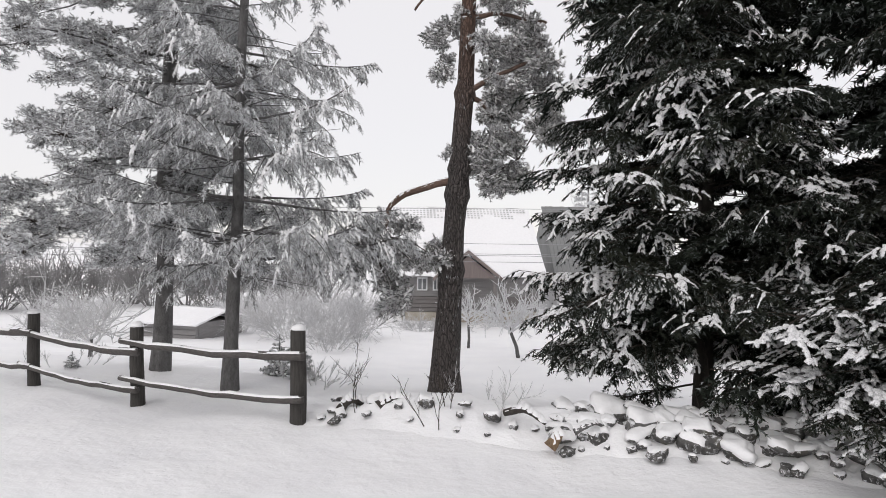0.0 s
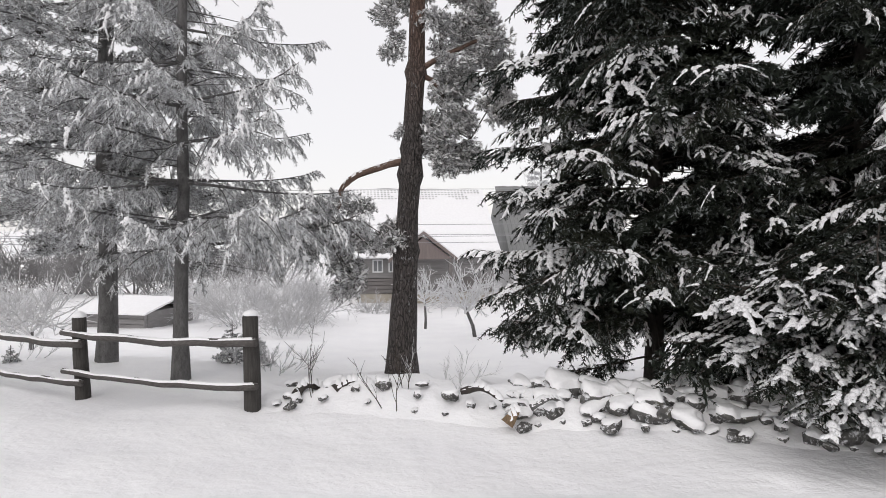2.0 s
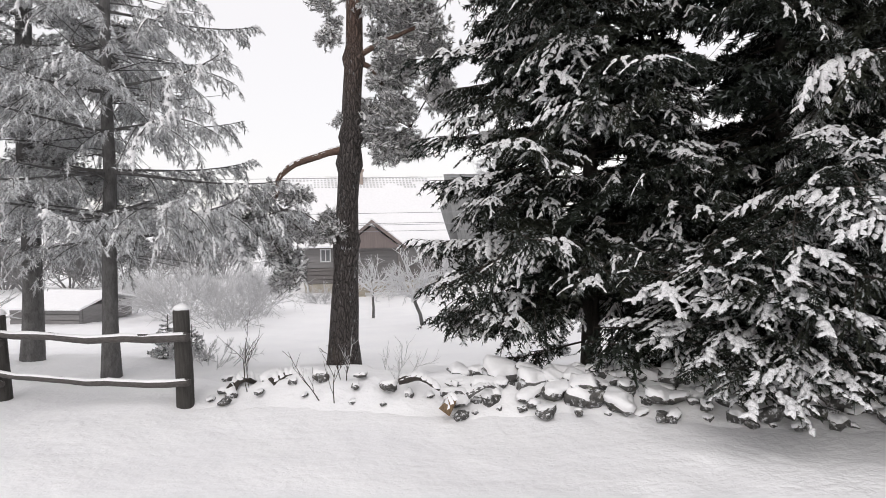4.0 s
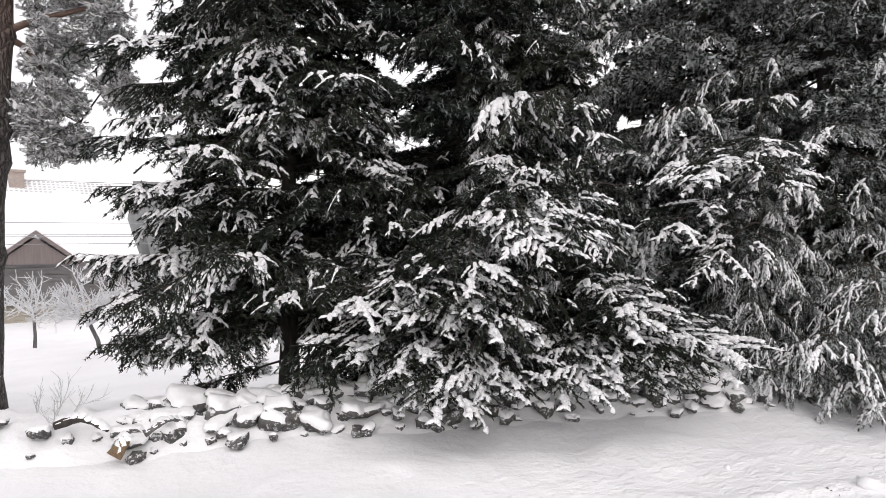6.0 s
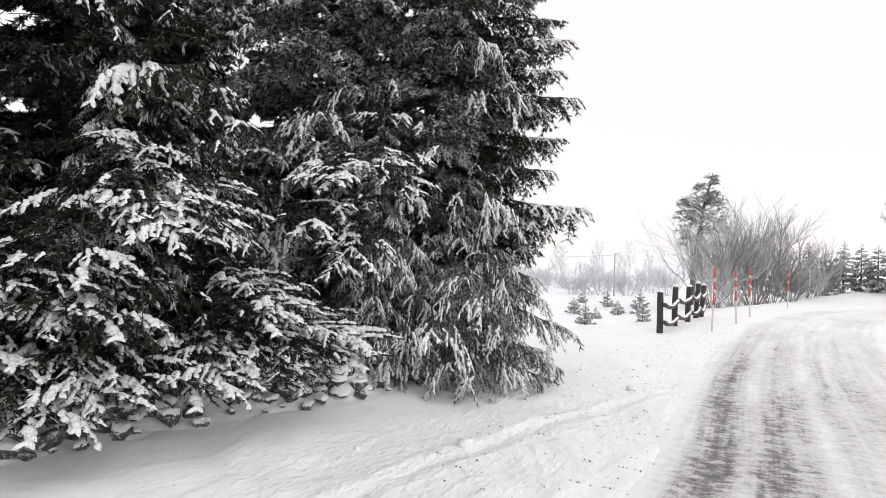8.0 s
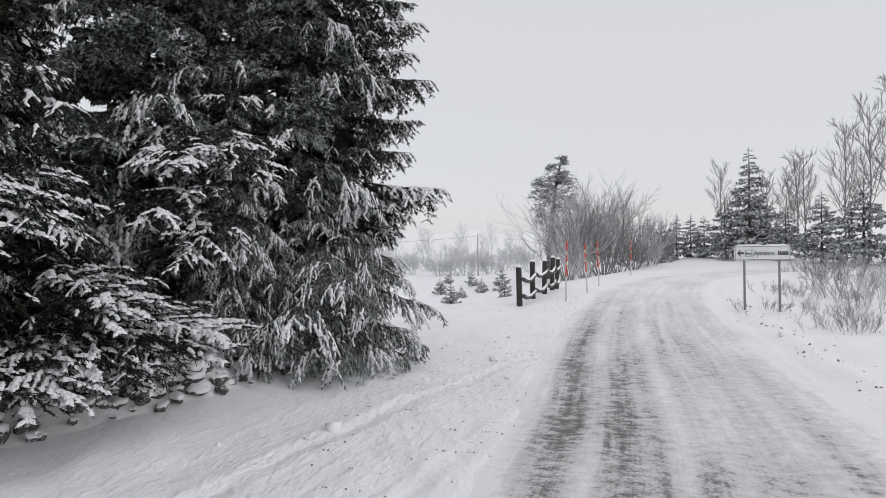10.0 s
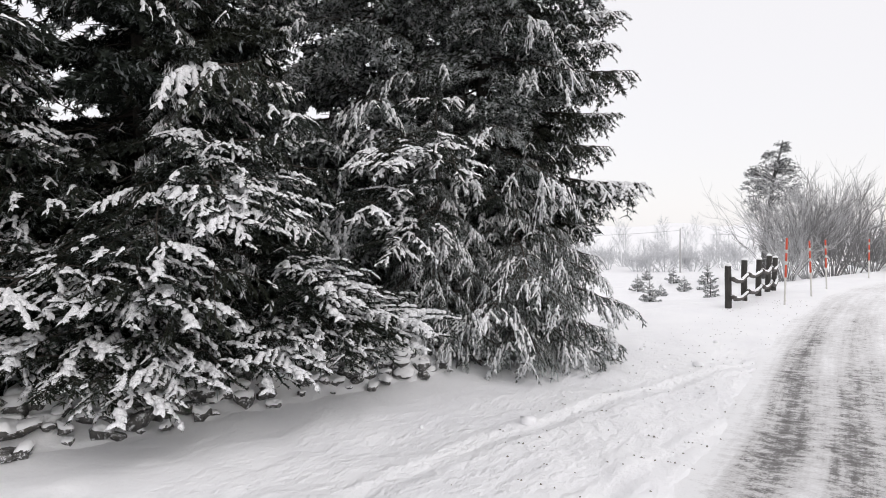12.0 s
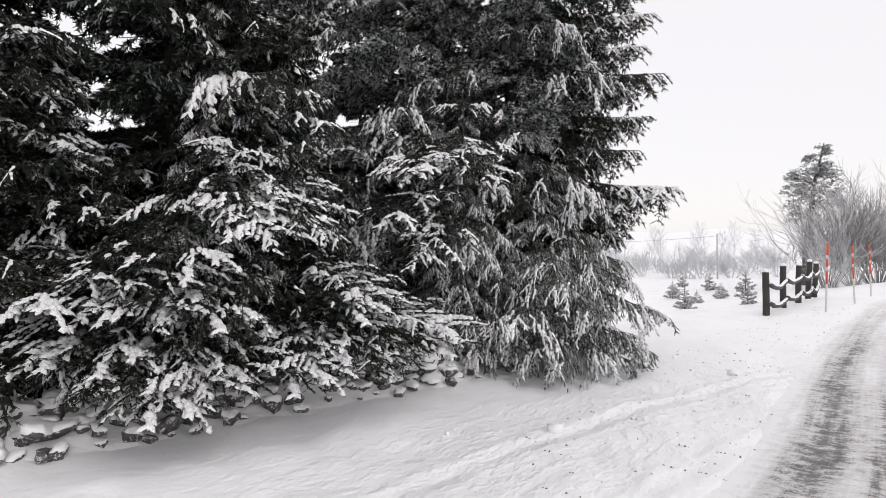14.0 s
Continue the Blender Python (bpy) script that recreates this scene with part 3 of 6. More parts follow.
def conifer(name, label, category, at, height, boughs, meshes, radius_of, trunk_r, bark, seed, z0=0.5, pitch=(-6, 10), lean=(0, 0), low=1.0, group="", vary=0.2, skip=None, coarse=None, fine_to=5.1, inner=0, whorl=0.0, phase=0.0, laden=(), tiers=(), tier_kind=None):
    """A spruce or fir: tapered trunk and boughs set spirally up it, closer together low down; the inner ones are short."""
    rng = np.random.RandomState(seed)
    tree = thing(name, label, category, at, 0, group)
    k = np.linspace(0, 1, 14)
    line = np.stack([lean[0] * k * height, lean[1] * k * height, -0.25 + (height + 0.25) * k], 1)
    line[1:-1, :2] += rng.uniform(-0.02, 0.02, (12, 2))
    flare = 1 + 0.5 * np.exp(-k * 25)
    part("trunk", Build().tube(line, trunk_r * (1 - 0.93 * k) * flare, 9, 0, rough=0.07, seed=seed).mesh(name + "_trunk", [bark]), tree)
    dead = Build()
    for i in range((170 if bark is BARK else 60) if height > 5 else 30):
        z = rng.uniform(max(0.3, z0 - 0.2), height * 0.6)
        a = rng.uniform(0, 2 * np.pi)
        o = np.array([lean[0] * z, lean[1] * z, z])
        branching_stub = rng.uniform(0.3, 0.75) * radius_of(z / height)
        d = np.array([math.cos(a), math.sin(a), rng.uniform(-0.5, 0.25)])
        dead.tube([o, o + d * branching_stub * 0.5 + rng.normal(0, 0.03, 3), o + d * branching_stub + rng.normal(0, 0.06, 3)], [0.009, 0.006, 0.003], 3, cap=False)
    tagged(part("deadwood", dead.mesh("deadwood", [TWIG if bark is BARK else bark]), tree, "bare dead twigs round the trunk"), kind="stuff")
    for i in range(inner):
        z = z0 + 0.3 + (6.4 - z0) * (i + rng.rand()) / inner
        sc = radius_of(z / height) * rng.uniform(0.3, 0.42)
        m = pose(lean[0] * z, lean[1] * z, z, rng.uniform(-25, 25), rng.uniform(-28, 6), i * 99.3 + rng.uniform(-20, 20)) @ Matrix.Diagonal((sc, sc * 1.2, sc, 1))
        part("bough", coarse[i % len(coarse)][0], tree, "", m)
    for i in range(boughs):
        f = (i + rng.uniform(0, 0.9)) / boughs
        z = z0 + (height - z0 - 0.12) * (f ** (1.0 + 0.75 * low))
        if whorl:
            z = min(height - 0.1, max(z0, round((z - phase) / whorl) * whorl + phase + rng.uniform(-0.06, 0.06)))
        ln = radius_of(z / height) * rng.uniform(1 - vary, 1 + vary)
        if i % 5 == 4:
            ln *= 0.62
        az = i * 137.508 + rng.uniform(-18, 18)
        if skip and skip(az % 360, z):
            continue
        bm, sm = meshes[rng.randint(len(meshes))]
        if coarse and (z > fine_to or (coarse is not HOAR_THIN and (az + 10) % 360 < 145)):
            bm, sm = coarse[i % len(coarse)]
        scale = ln / 2.0
        m = pose(lean[0] * z, lean[1] * z, z, rng.uniform(-8, 8), -rng.uniform(*pitch), az) @ Matrix.Diagonal((scale, scale * rng.uniform(0.85, 1.2), scale, 1))
        ob = part("bough", bm, tree, "", m)
        if sm:
            tagged(part("snow", sm, ob, "fresh snow lying along the shoots" if i == 0 else ""), kind="stuff")
    for kind, ends, words in ((HEAVY, laden, "bough bent low under thick snow"), (tier_kind or DARK, tiers, "level bough reaching out from the trunk")):
        for i, (x, y, z, zr) in enumerate(ends):
            bm, sm = kind[i % len(kind)]
            aim_bough(tree, bm, sm, (lean[0] * zr, lean[1] * zr, zr - at[2]), (x - at[0], y - at[1], z - at[2]), rng.uniform(-12, 12), words)
    return tree


def ico(rng, r, sub=2, flat=0.75, rough=0.22):
    bm = bmesh.new()
    bmesh.ops.create_icosphere(bm, subdivisions=sub, radius=1)
    off = Vector(rng.uniform(-50, 50, 3))
    sx, sy, sz = r * rng.uniform(0.8, 1.35), r * rng.uniform(0.7, 1.1), r * flat * rng.uniform(0.8, 1.15)
    for v in bm.verts:
        n = noise.noise(v.co * 1.1 + off) * rough * 1.6 + noise.noise(v.co * 2.7 + off) * rough * 0.6
        c = v.co * (1 + n)
        c.x, c.y, c.z = (math.copysign(abs(q) ** 0.8, q) for q in c)
        v.co = Vector((c.x * sx, c.y * sy, c.z * sz))
    return bm


def from_bm(bm, name, mat, smooth=True):
    me = bpy.data.meshes.new(name)
    bm.to_mesh(me)
    bm.free()
    me.materials.append(mat)
    me.polygons.foreach_set("use_smooth", [smooth] * len(me.polygons))
    return me


# ---- ground and road ----
ROAD_LINE = [(-60, 44), (-34, 23), (-18, 12), (-9, 5.6), (-4, 2.3), (0, 0.1), (4.3, -0.6), (8.5, -0.72), (13.5, -0.95), (19, -1.55), (24, -2.9), (27.6, -5.6), (30.2, -10), (31.5, -17), (33, -40)]


def spline(pts, step=0.3):
    pts = [Vector((*p, 0)) for p in pts]
    pts = [pts[0] * 2 - pts[1], *pts, pts[-1] * 2 - pts[-2]]
    out = []
    for a, b, c, d in zip(pts, pts[1:], pts[2:], pts[3:]):
        n = max(2, int((c - b).length / step))
        for i in range(n):
            t = i / n
            out.append(0.5 * (2 * b + (c - a) * t + (2 * a - 5 * b + 4 * c - d) * t * t + (3 * b - a - 3 * c + d) * t**3))
    return np.array([(p.x, p.y) for p in out])


ROAD_PTS = spline(ROAD_LINE)


# middle line of the tumbled wall, under which the snow banks up
WALL_LINE = spline([(-2.2, 6.75), (-0.9, 6.5), (0.6, 6.1), (2.0, 5.85), (3.2, 5.5), (4.9, 4.9), (6.3, 4.5), (7.7, 4.2)], 0.1)
ROAD_LEFT = unit(np.gradient(ROAD_PTS, axis=0))[:, ::-1] * [-1, 1]


def road_offset(x, y):
    """Distance from the road's middle line, positive to the left of it."""
    dx, dy = x - ROAD_PTS[:, 0], y - ROAD_PTS[:, 1]
    d = dx * dx + dy * dy
    i = d.argmin()
    return math.copysign(math.sqrt(d[i]), dx[i] * ROAD_LEFT[i, 0] + dy[i] * ROAD_LEFT[i, 1])


def terrain(x, y):
    """Height of the broad land, without the small lumps."""
    u = max(0.0, y - (6.9 - 0.3 * x))
    fall = -1.5 * (1 - math.exp(-u / 9.0)) * min(1, u / 2.5)
    r = math.hypot(x, y)
    far = max(0.0, r - 90) * 0.012 * (0.6 + noise.noise((x * 0.006, y * 0.006, 3.0)))
    return fall + far


def ground_z(x, y):
    z = terrain(x, y)
    r = math.hypot(x, y)
    side = road_offset(x, y) if r < 70 else 99
    off = abs(side)
    soft = min(1.0, max(0.0, (off - 1.35) / 0.5))
    z += soft * (0.05 * noise.noise((x * 0.8, y * 0.8, 1.0)) + 0.03 * noise.noise((x * 2.3, y * 2.3, 7.0)) + 0.02 * noise.noise((x * 5.5, y * 5.5, 2.0)))
    z += 0.16 * noise.noise((x * 0.16, y * 0.16, 5.0)) * min(1, max(0, off - 3) / 6)
    if -2 < x < 30 and off < 6:
        swerve = y - (2.99 + 0.04 * x - 0.03 * x * x)
        for c, deep in ((0.05, -0.02), (-0.16, 0.035), (-1.38, 0.025)):
            z -= 0.4 * deep * math.exp(-(((swerve - c) / 0.1) ** 2)) * min(1, max(0, (x - 1.5) / 2)) * min(1, max(0, (off - 1.75) / 0.4))
        z += 0.05 * math.exp(-(((side + 1.9) / 0.12) ** 2))
    if -4 < x < 9.5 and 2 < y < 9:
        d2 = ((WALL_LINE - (x, y)) ** 2).sum(1).min()
        z += 0.13 * math.exp(-d2 / 0.72)
    if off < 1.6:
        z -= 0.05 * min(1, (1.6 - off) / 0.25)
    return z


def build_ground():
    rings, spokes = 290, 500
    rad = [0.0] + [0.6 * 1.0293**i for i in range(rings)]
    verts, faces = [(0, 0, ground_z(0, 0))], []
    for r in rad[1:]:
        for j in range(spokes):
            a = 2 * math.pi * j / spokes
            x, y = r * math.cos(a), r * math.sin(a)
            verts.append((x, y, ground_z(x, y)))
    for j in range(spokes):
        faces.append((0, 1 + j, 1 + (j + 1) % spokes))
    for i in range(len(rad) - 2):
        for j in range(spokes):
            a, b = 1 + i * spokes + j, 1 + i * spokes + (j + 1) % spokes
            faces.append((a, a + spokes, b + spokes, b))
    me = bpy.data.meshes.new("ground")
    me.from_pydata(verts, [], faces)
    me.materials.append(GROUND)
    me.polygons.foreach_set("use_smooth", [True] * len(me.polygons))
    tagged(new("ground", me), "uneven fresh snow covering the ground", "ground", kind="structure")


build_ground()


def build_road():
    pts = ROAD_PTS
    keep = np.hypot(pts[:, 0], pts[:, 1]) < 60
    pts = pts[keep]
    tan = unit(np.gradient(pts, axis=0))
    left = np.stack([-tan[:, 1], tan[:, 0]], 1)
    along = np.r_[0, np.cumsum(np.linalg.norm(np.diff(pts, axis=0), axis=1))]
    cols = np.linspace(-1.7, 1.7, 35)
    verts, uvs, faces = [], [], []
    for (x, y), (lx, ly), v in zip(pts, left, along):
        for c in cols:
            px, py = x + lx * c, y + ly * c
            edge = max(0, abs(c) - 1.2) / 0.5
            rut = -0.018 * (math.exp(-(((c - 1.15) / 0.2) ** 2)) + math.exp(-(((c + 0.4) / 0.2) ** 2)))
            z = terrain(px, py) + 0.012 + rut + 0.012 * noise.noise((px * 1.7, py * 1.7, 9.0)) + 0.01 * noise.noise((px * 4.5, py * 4.5, 9.0))
            z = z * (1 - min(1, edge) ** 2) + (ground_z(px, py) - 0.02 + 0.02 * noise.noise((px * 3, py * 3, 1.0))) * min(1, edge) ** 2
            verts.append((px, py, z))
            uvs.append((c, v))
    n = len(cols)
    for i in range(len(pts) - 1):
        for j in range(n - 1):
            faces.append((i * n + j + 1, i * n + j, (i + 1) * n + j, (i + 1) * n + j + 1))
    me = bpy.data.meshes.new("road")
    me.from_pydata(verts, [], faces)
    layer = me.uv_layers.new(name="metres")
    idx = np.empty(len(me.loops), int)
    me.loops.foreach_get("vertex_index", idx)
    layer.data.foreach_set("uv", np.array(uvs)[idx].ravel())
    me.materials.append(ROAD)
    me.polygons.foreach_set("use_smooth", [True] * len(me.polygons))
    tagged(new("road", me), "packed snowy road with dark worn wheel tracks", "road", kind="structure")


build_road()

# ---- conifers beside the road ----
DENSE = [spruce_bough("spruce_bough", 10 + i, drop=0.16 + 0.06 * (i % 4), lift=0.1 + 0.04 * (i % 3), hang=0.6 + 0.17 * (i % 3), snow=(0.7, 0.2, 0.85, 0.4, 0.1, 0.5, 0.15)[i], needle=NEEDLE, fat=0.021) for i in range(7)]
RIMED = [spruce_bough("rimed_bough", 30 + i, drop=0.3 + 0.07 * (i % 3), lift=0.1, hang=1.1 + 0.2 * (i % 3), snow=(0.3, 0.6, 0.1, 0.45, 0.75)[i], needle=NEEDLE_FROST, fat=0.017) for i in range(5)]
HEAVY = [spruce_bough("laden_bough", 160 + i, drop=0.5 + 0.06 * i, lift=-0.02, hang=0.45, snow=0.95 - 0.22 * i, needle=NEEDLE, fat=0.024, tip=1.6, spread=0.42, majors=12, step=0.068) for i in range(4)]
FROSTY = [spruce_bough("hoar_bough", 50 + i, drop=0.1 + 0.05 * (i % 3), lift=0.14, hang=1.25, majors=8, spread=0.24, step=0.055, snow=(0.35, 0.6, 0.2, 0.45)[i], needle=NEEDLE_RIME, width=0.032, hand=0.62, twig=BARK_GREY, blades=3) for i in range(4)]
HOAR_THIN = [bough_meshes("high_hoar_bough", 57, drop=0.15, lift=0.2, hang=1.1, spread=0.28, snow=0.3, majors=4, step=0.16, twigs=0, needle=NEEDLE_RIME, width=0.05, twig=BARK_GREY, coat=0.025, reach=1.1)]
COARSE = [bough_meshes("inner_bough", 140 + i, drop=0.3, lift=0.1, hang=0.6, snow=0.9, majors=6, step=0.16, twigs=1, stations=4, width=0.075, needle=NEEDLE, fat=0.036, reach=1.5) for i in range(3)]
COARSE_RIME = [bough_meshes("rimed_inner_bough", 150 + i, drop=0.32, lift=0.12, hang=0.7, snow=1.0, majors=5, step=0.17, twigs=1, stations=4, width=0.072, needle=NEEDLE_FROST, fat=0.034, reach=1.3) for i in range(3)]
TIERED = [spruce_bough("tiered_bough", 180 + i, drop=0.14 + 0.04 * i, lift=0.1, hang=0.95, majors=15, spread=0.32, step=0.055, snow=0.45 - 0.2 * i, needle=NEEDLE, fat=0.017, tip=0.3) for i in range(3)]
SPRUCES = "spruces by the road"
DARK = [DENSE[i] for i in (1, 3, 4, 5, 6)]
conifer("spruce_tree", "tall dark spruce laden with snow behind a stone wall", "spruce", (2.26, 6.98, 0), 12.5, 165, DARK,
        lambda f: (1.8 if f > 0.13 else 1.55) * (1 - f) ** 0.5 + 0.2, 0.1, BARK, 3, z0=0.7, pitch=(-6, 10), group=SPRUCES, coarse=COARSE, inner=92, vary=0.15, whorl=0.66, phase=0.34,
        skip=lambda az, z: (z < 1.05 and 225 < az < 330) or (3.2 < z < 4.6 and (az > 325 or az < 40)),
        tiers=((0.22, 7.24, 3.72, 4.07), (0.66, 7.12, 3.35, 3.75), (0.54, 6.93, 2.95, 3.35), (0.32, 7.24, 2.66, 2.96), (0.42, 7.24, 2.32, 2.57), (0.97, 6.48, 1.97, 2.37),
               (0.20, 7.34, 1.62, 1.74), (0.99, 7.09, 0.95, 1.10), (0.41, 7.14, 0.73, 0.83), (0.75, 6.81, 0.20, 0.45), (1.13, 6.87, 4.01, 4.41), (1.29, 6.23, 0.73, 1.13)), tier_kind=DENSE[:4],
        laden=((1.56, 5.94, 3.23, 4.08), (1.55, 5.73, 2.76, 3.51), (1.54, 5.94, 2.47, 2.97), (2.64, 5.57, 2.88, 3.48), (2.71, 5.54, 2.46, 3.01), (2.99, 5.52, 2.24, 2.74), (3.05, 5.26, 1.61, 2.11), (2.26, 5.51, 1.35, 1.80)))
conifer("spruce_tree", "dark spruce with drooping snowy boughs over a stone wall", "spruce", (3.95, 6.0, 0), 11.0, 150, DARK,
        lambda f: 1.9 * (1 - f) ** 0.65 + 0.2, 0.11, BARK, 4, z0=0.8, pitch=(-12, 4), group=SPRUCES, coarse=COARSE, inner=78,
        skip=lambda az, z: (z < 1.45 and 195 < az < 315) or (3.1 < z < 4.4 and 120 < az < 215),
        laden=((2.09, 4.94, 0.98, 1.53), (2.35, 4.72, 0.84, 1.44), (2.51, 4.52, 1.00, 1.60), (2.85, 4.33, 0.94, 1.49), (3.07, 4.07, 0.84, 1.44), (2.12, 5.05, 0.5, 1.12), (2.3, 4.7, 0.32, 0.98),
               (2.53, 4.45, 0.2, 0.92), (2.74, 4.22, 0.2, 0.92), (3.05, 4.02, 0.22, 0.95), (3.35, 3.92, 0.26, 1.0), (3.1, 4.3, 0.5, 1.3), (2.45, 4.75, 0.55, 1.3), (2.64, 4.34, 0.79, 1.54), (2.95, 4.15, 1.01, 1.86)))
conifer("spruce_tree", "low spruce sweeping its snowy boughs over the wall", "spruce", (4.95, 5.45, 0), 2.9, 30, DENSE,
        lambda f: 1.2 * (1 - f) ** 0.6 + 0.12, 0.05, BARK, 27, z0=0.8, pitch=(-16, 2), group=SPRUCES, coarse=COARSE, inner=0, low=0.1,
        laden=((3.6, 3.88, 0.28, 0.92), (3.9, 3.75, 0.26, 0.95), (4.28, 3.65, 0.27, 0.95), (4.64, 3.55, 0.3, 0.94), (5.0, 3.45, 0.36, 1.0), (5.35, 3.32, 0.42, 1.0), (4.45, 3.8, 0.5, 1.2), (4.9, 3.7, 0.55, 1.2), (4.18, 3.76, 0.82, 1.42), (4.54, 3.65, 0.88, 1.48)))
conifer("spruce_tree", "slender weeping spruce crowded in front of taller ones", "spruce", (3.85, 5.25, 0), 4.3, 40, RIMED[:3],
        lambda f: 0.9 * (1 - f) ** 0.6 + 0.12, 0.05, BARK, 24, z0=1.5, pitch=(-34, -12), group=SPRUCES, coarse=COARSE, inner=0, low=0.0,
        laden=((2.87, 4.44, 1.45, 2.35), (3.36, 3.84, 1.58, 2.33), (3.38, 4.08, 1.92, 2.62), (3.73, 3.78, 1.79, 2.44)))
conifer("spruce_tree", "dark spruce standing back among the others", "spruce", (6.4, 8.0, -0.1), 12.5, 90, DENSE,
        lambda f: 2.3 * (1 - f) ** 0.6 + 0.2, 0.15, BARK, 14, z0=0.9, pitch=(-8, 8), group=SPRUCES, coarse=COARSE_RIME, fine_to=1.5, inner=55)
conifer("spruce_tree", "tall spruce with rimed drooping boughs by the road", "spruce", (8.2, 6.1, 0), 13.5, 110, RIMED,
        lambda f: 2.4 * (1 - f) ** 0.6 + 0.2, 0.13, BARK, 5, z0=1.3, pitch=(-14, 4), group=SPRUCES, coarse=COARSE_RIME, inner=50)
conifer("spruce_tree", "dark spruce with pointed layered boughs at the row's end", "spruce", (8.75, 4.6, 0), 15.0, 130, DARK[:3] + RIMED,
        lambda f: (1.9 if f > 0.2 else 1.6) * (1 - f) ** 0.6 + 0.15, 0.14, BARK, 6, z0=1.0, pitch=(-8, 8), group=SPRUCES, coarse=COARSE_RIME, fine_to=5.9, inner=75, vary=0.12, whorl=0.33,
        tiers=[(x + ox, y + oy, z + oz, zr + oz * 1.2) for ox, oy, oz in ((0, 0, 0), (-0.3, 0.5, -0.2), (0.3, 0.6, -0.1)) for x, y, z, zr in (
               (9.41, 2.63, 4.87, 5.02), (9.44, 2.52, 3.98, 4.18), (9.30, 2.66, 3.34, 3.54), (9.48, 2.35, 2.35, 2.65), (9.13, 2.88, 1.94, 2.29), (9.02, 2.90, 1.66, 2.06), (9.28, 2.73, 4.38, 4.58),
               (9.25, 2.82, 2.88, 3.13), (9.38, 2.75, 5.13, 5.28))], tier_kind=TIERED)
conifer("spruce_tree", "young rimed spruce with weeping boughs at the roadside", "spruce", (6.85, 4.3, 0), 3.4, 60, RIMED,
        lambda f: 1.45 * (1 - f) ** 0.75 + 0.12, 0.05, BARK, 16, z0=0.45, pitch=(-28, -6), group=SPRUCES, coarse=COARSE, inner=0, low=0.1,
        laden=((5.10, 4.20, 1.74, 2.24), (5.33, 4.06, 2.25, 2.75), (5.99, 3.42, 2.36, 2.96), (5.31, 3.76, 1.37, 1.97)))
conifer("spruce_tree", "low young spruce with snowy boughs touching the ground", "spruce", (8.05, 3.75, 0), 2.5, 40, RIMED,
        lambda f: 1.4 * (1 - f) ** 0.6 + 0.15, 0.05, BARK, 17, z0=0.3, pitch=(-16, 0), group=SPRUCES, coarse=COARSE, inner=0, low=0.1,
        tiers=((7.78, 2.16, 0.71, 1.16), (7.56, 2.18, 0.24, 0.74), (7.04, 2.54, 0.12, 0.72), (6.64, 2.74, 0.14, 0.74), (7.80, 2.45, 1.12, 1.52), (6.38, 3.10, 0.27, 0.77), (8.00, 2.81, 1.44, 1.84),
               (6.04, 3.33, 0.56, 1.06), (6.90, 2.62, 0.72, 1.32), (6.67, 2.94, 0.99, 1.59)), tier_kind=RIMED)
conifer("fir_tree", "slender fir with bare lower trunk, grey with hoarfrost", "fir", (-3.5, 7.8, 0), 11.5, 84, FROSTY,
        lambda f: 2.25 * (1 - f) ** 0.6 + 0.2, 0.095, BARK_GREY, 7, z0=1.7, pitch=(-4, 14), lean=(0.022, -0.01), low=0.6, group="frosted trees behind the fence", fine_to=5.7, coarse=HOAR_THIN, whorl=0.5)
# ---- fences ----
def snow_cap_mesh(name, rx, ry, h, seed):
    rng = np.random.RandomState(seed)
    bm = bmesh.new()
    bmesh.ops.create_icosphere(bm, subdivisions=2, radius=1)
    off = Vector(rng.uniform(-9, 9, 3))
    for v in bm.verts:
        n = 1 + 0.14 * noise.noise(v.co * 1.6 + off)
        z = v.co.z * n
        v.co = Vector((v.co.x * rx * n, v.co.y * ry * n, h * z if z > 0 else 0.012 * z))
    return from_bm(bm, name, SNOW_CAP)


def post_mesh(name, h, r, seed):
    k = np.array([-0.3, 0, 0.25, 0.5, 0.75, 0.97, 1.0]) * h
    k[0] = -0.25
    pts = np.stack([0.006 * np.sin(k * 5 + seed), 0.006 * np.cos(k * 4 + seed), k], 1)
    return Build().tube(pts, np.array([1.05, 1.04, 1.02, 1.0, 0.98, 0.96, 0.86]) * r, 11, 0, rough=0.05, seed=seed).mesh(name, [POST_WOOD], True)


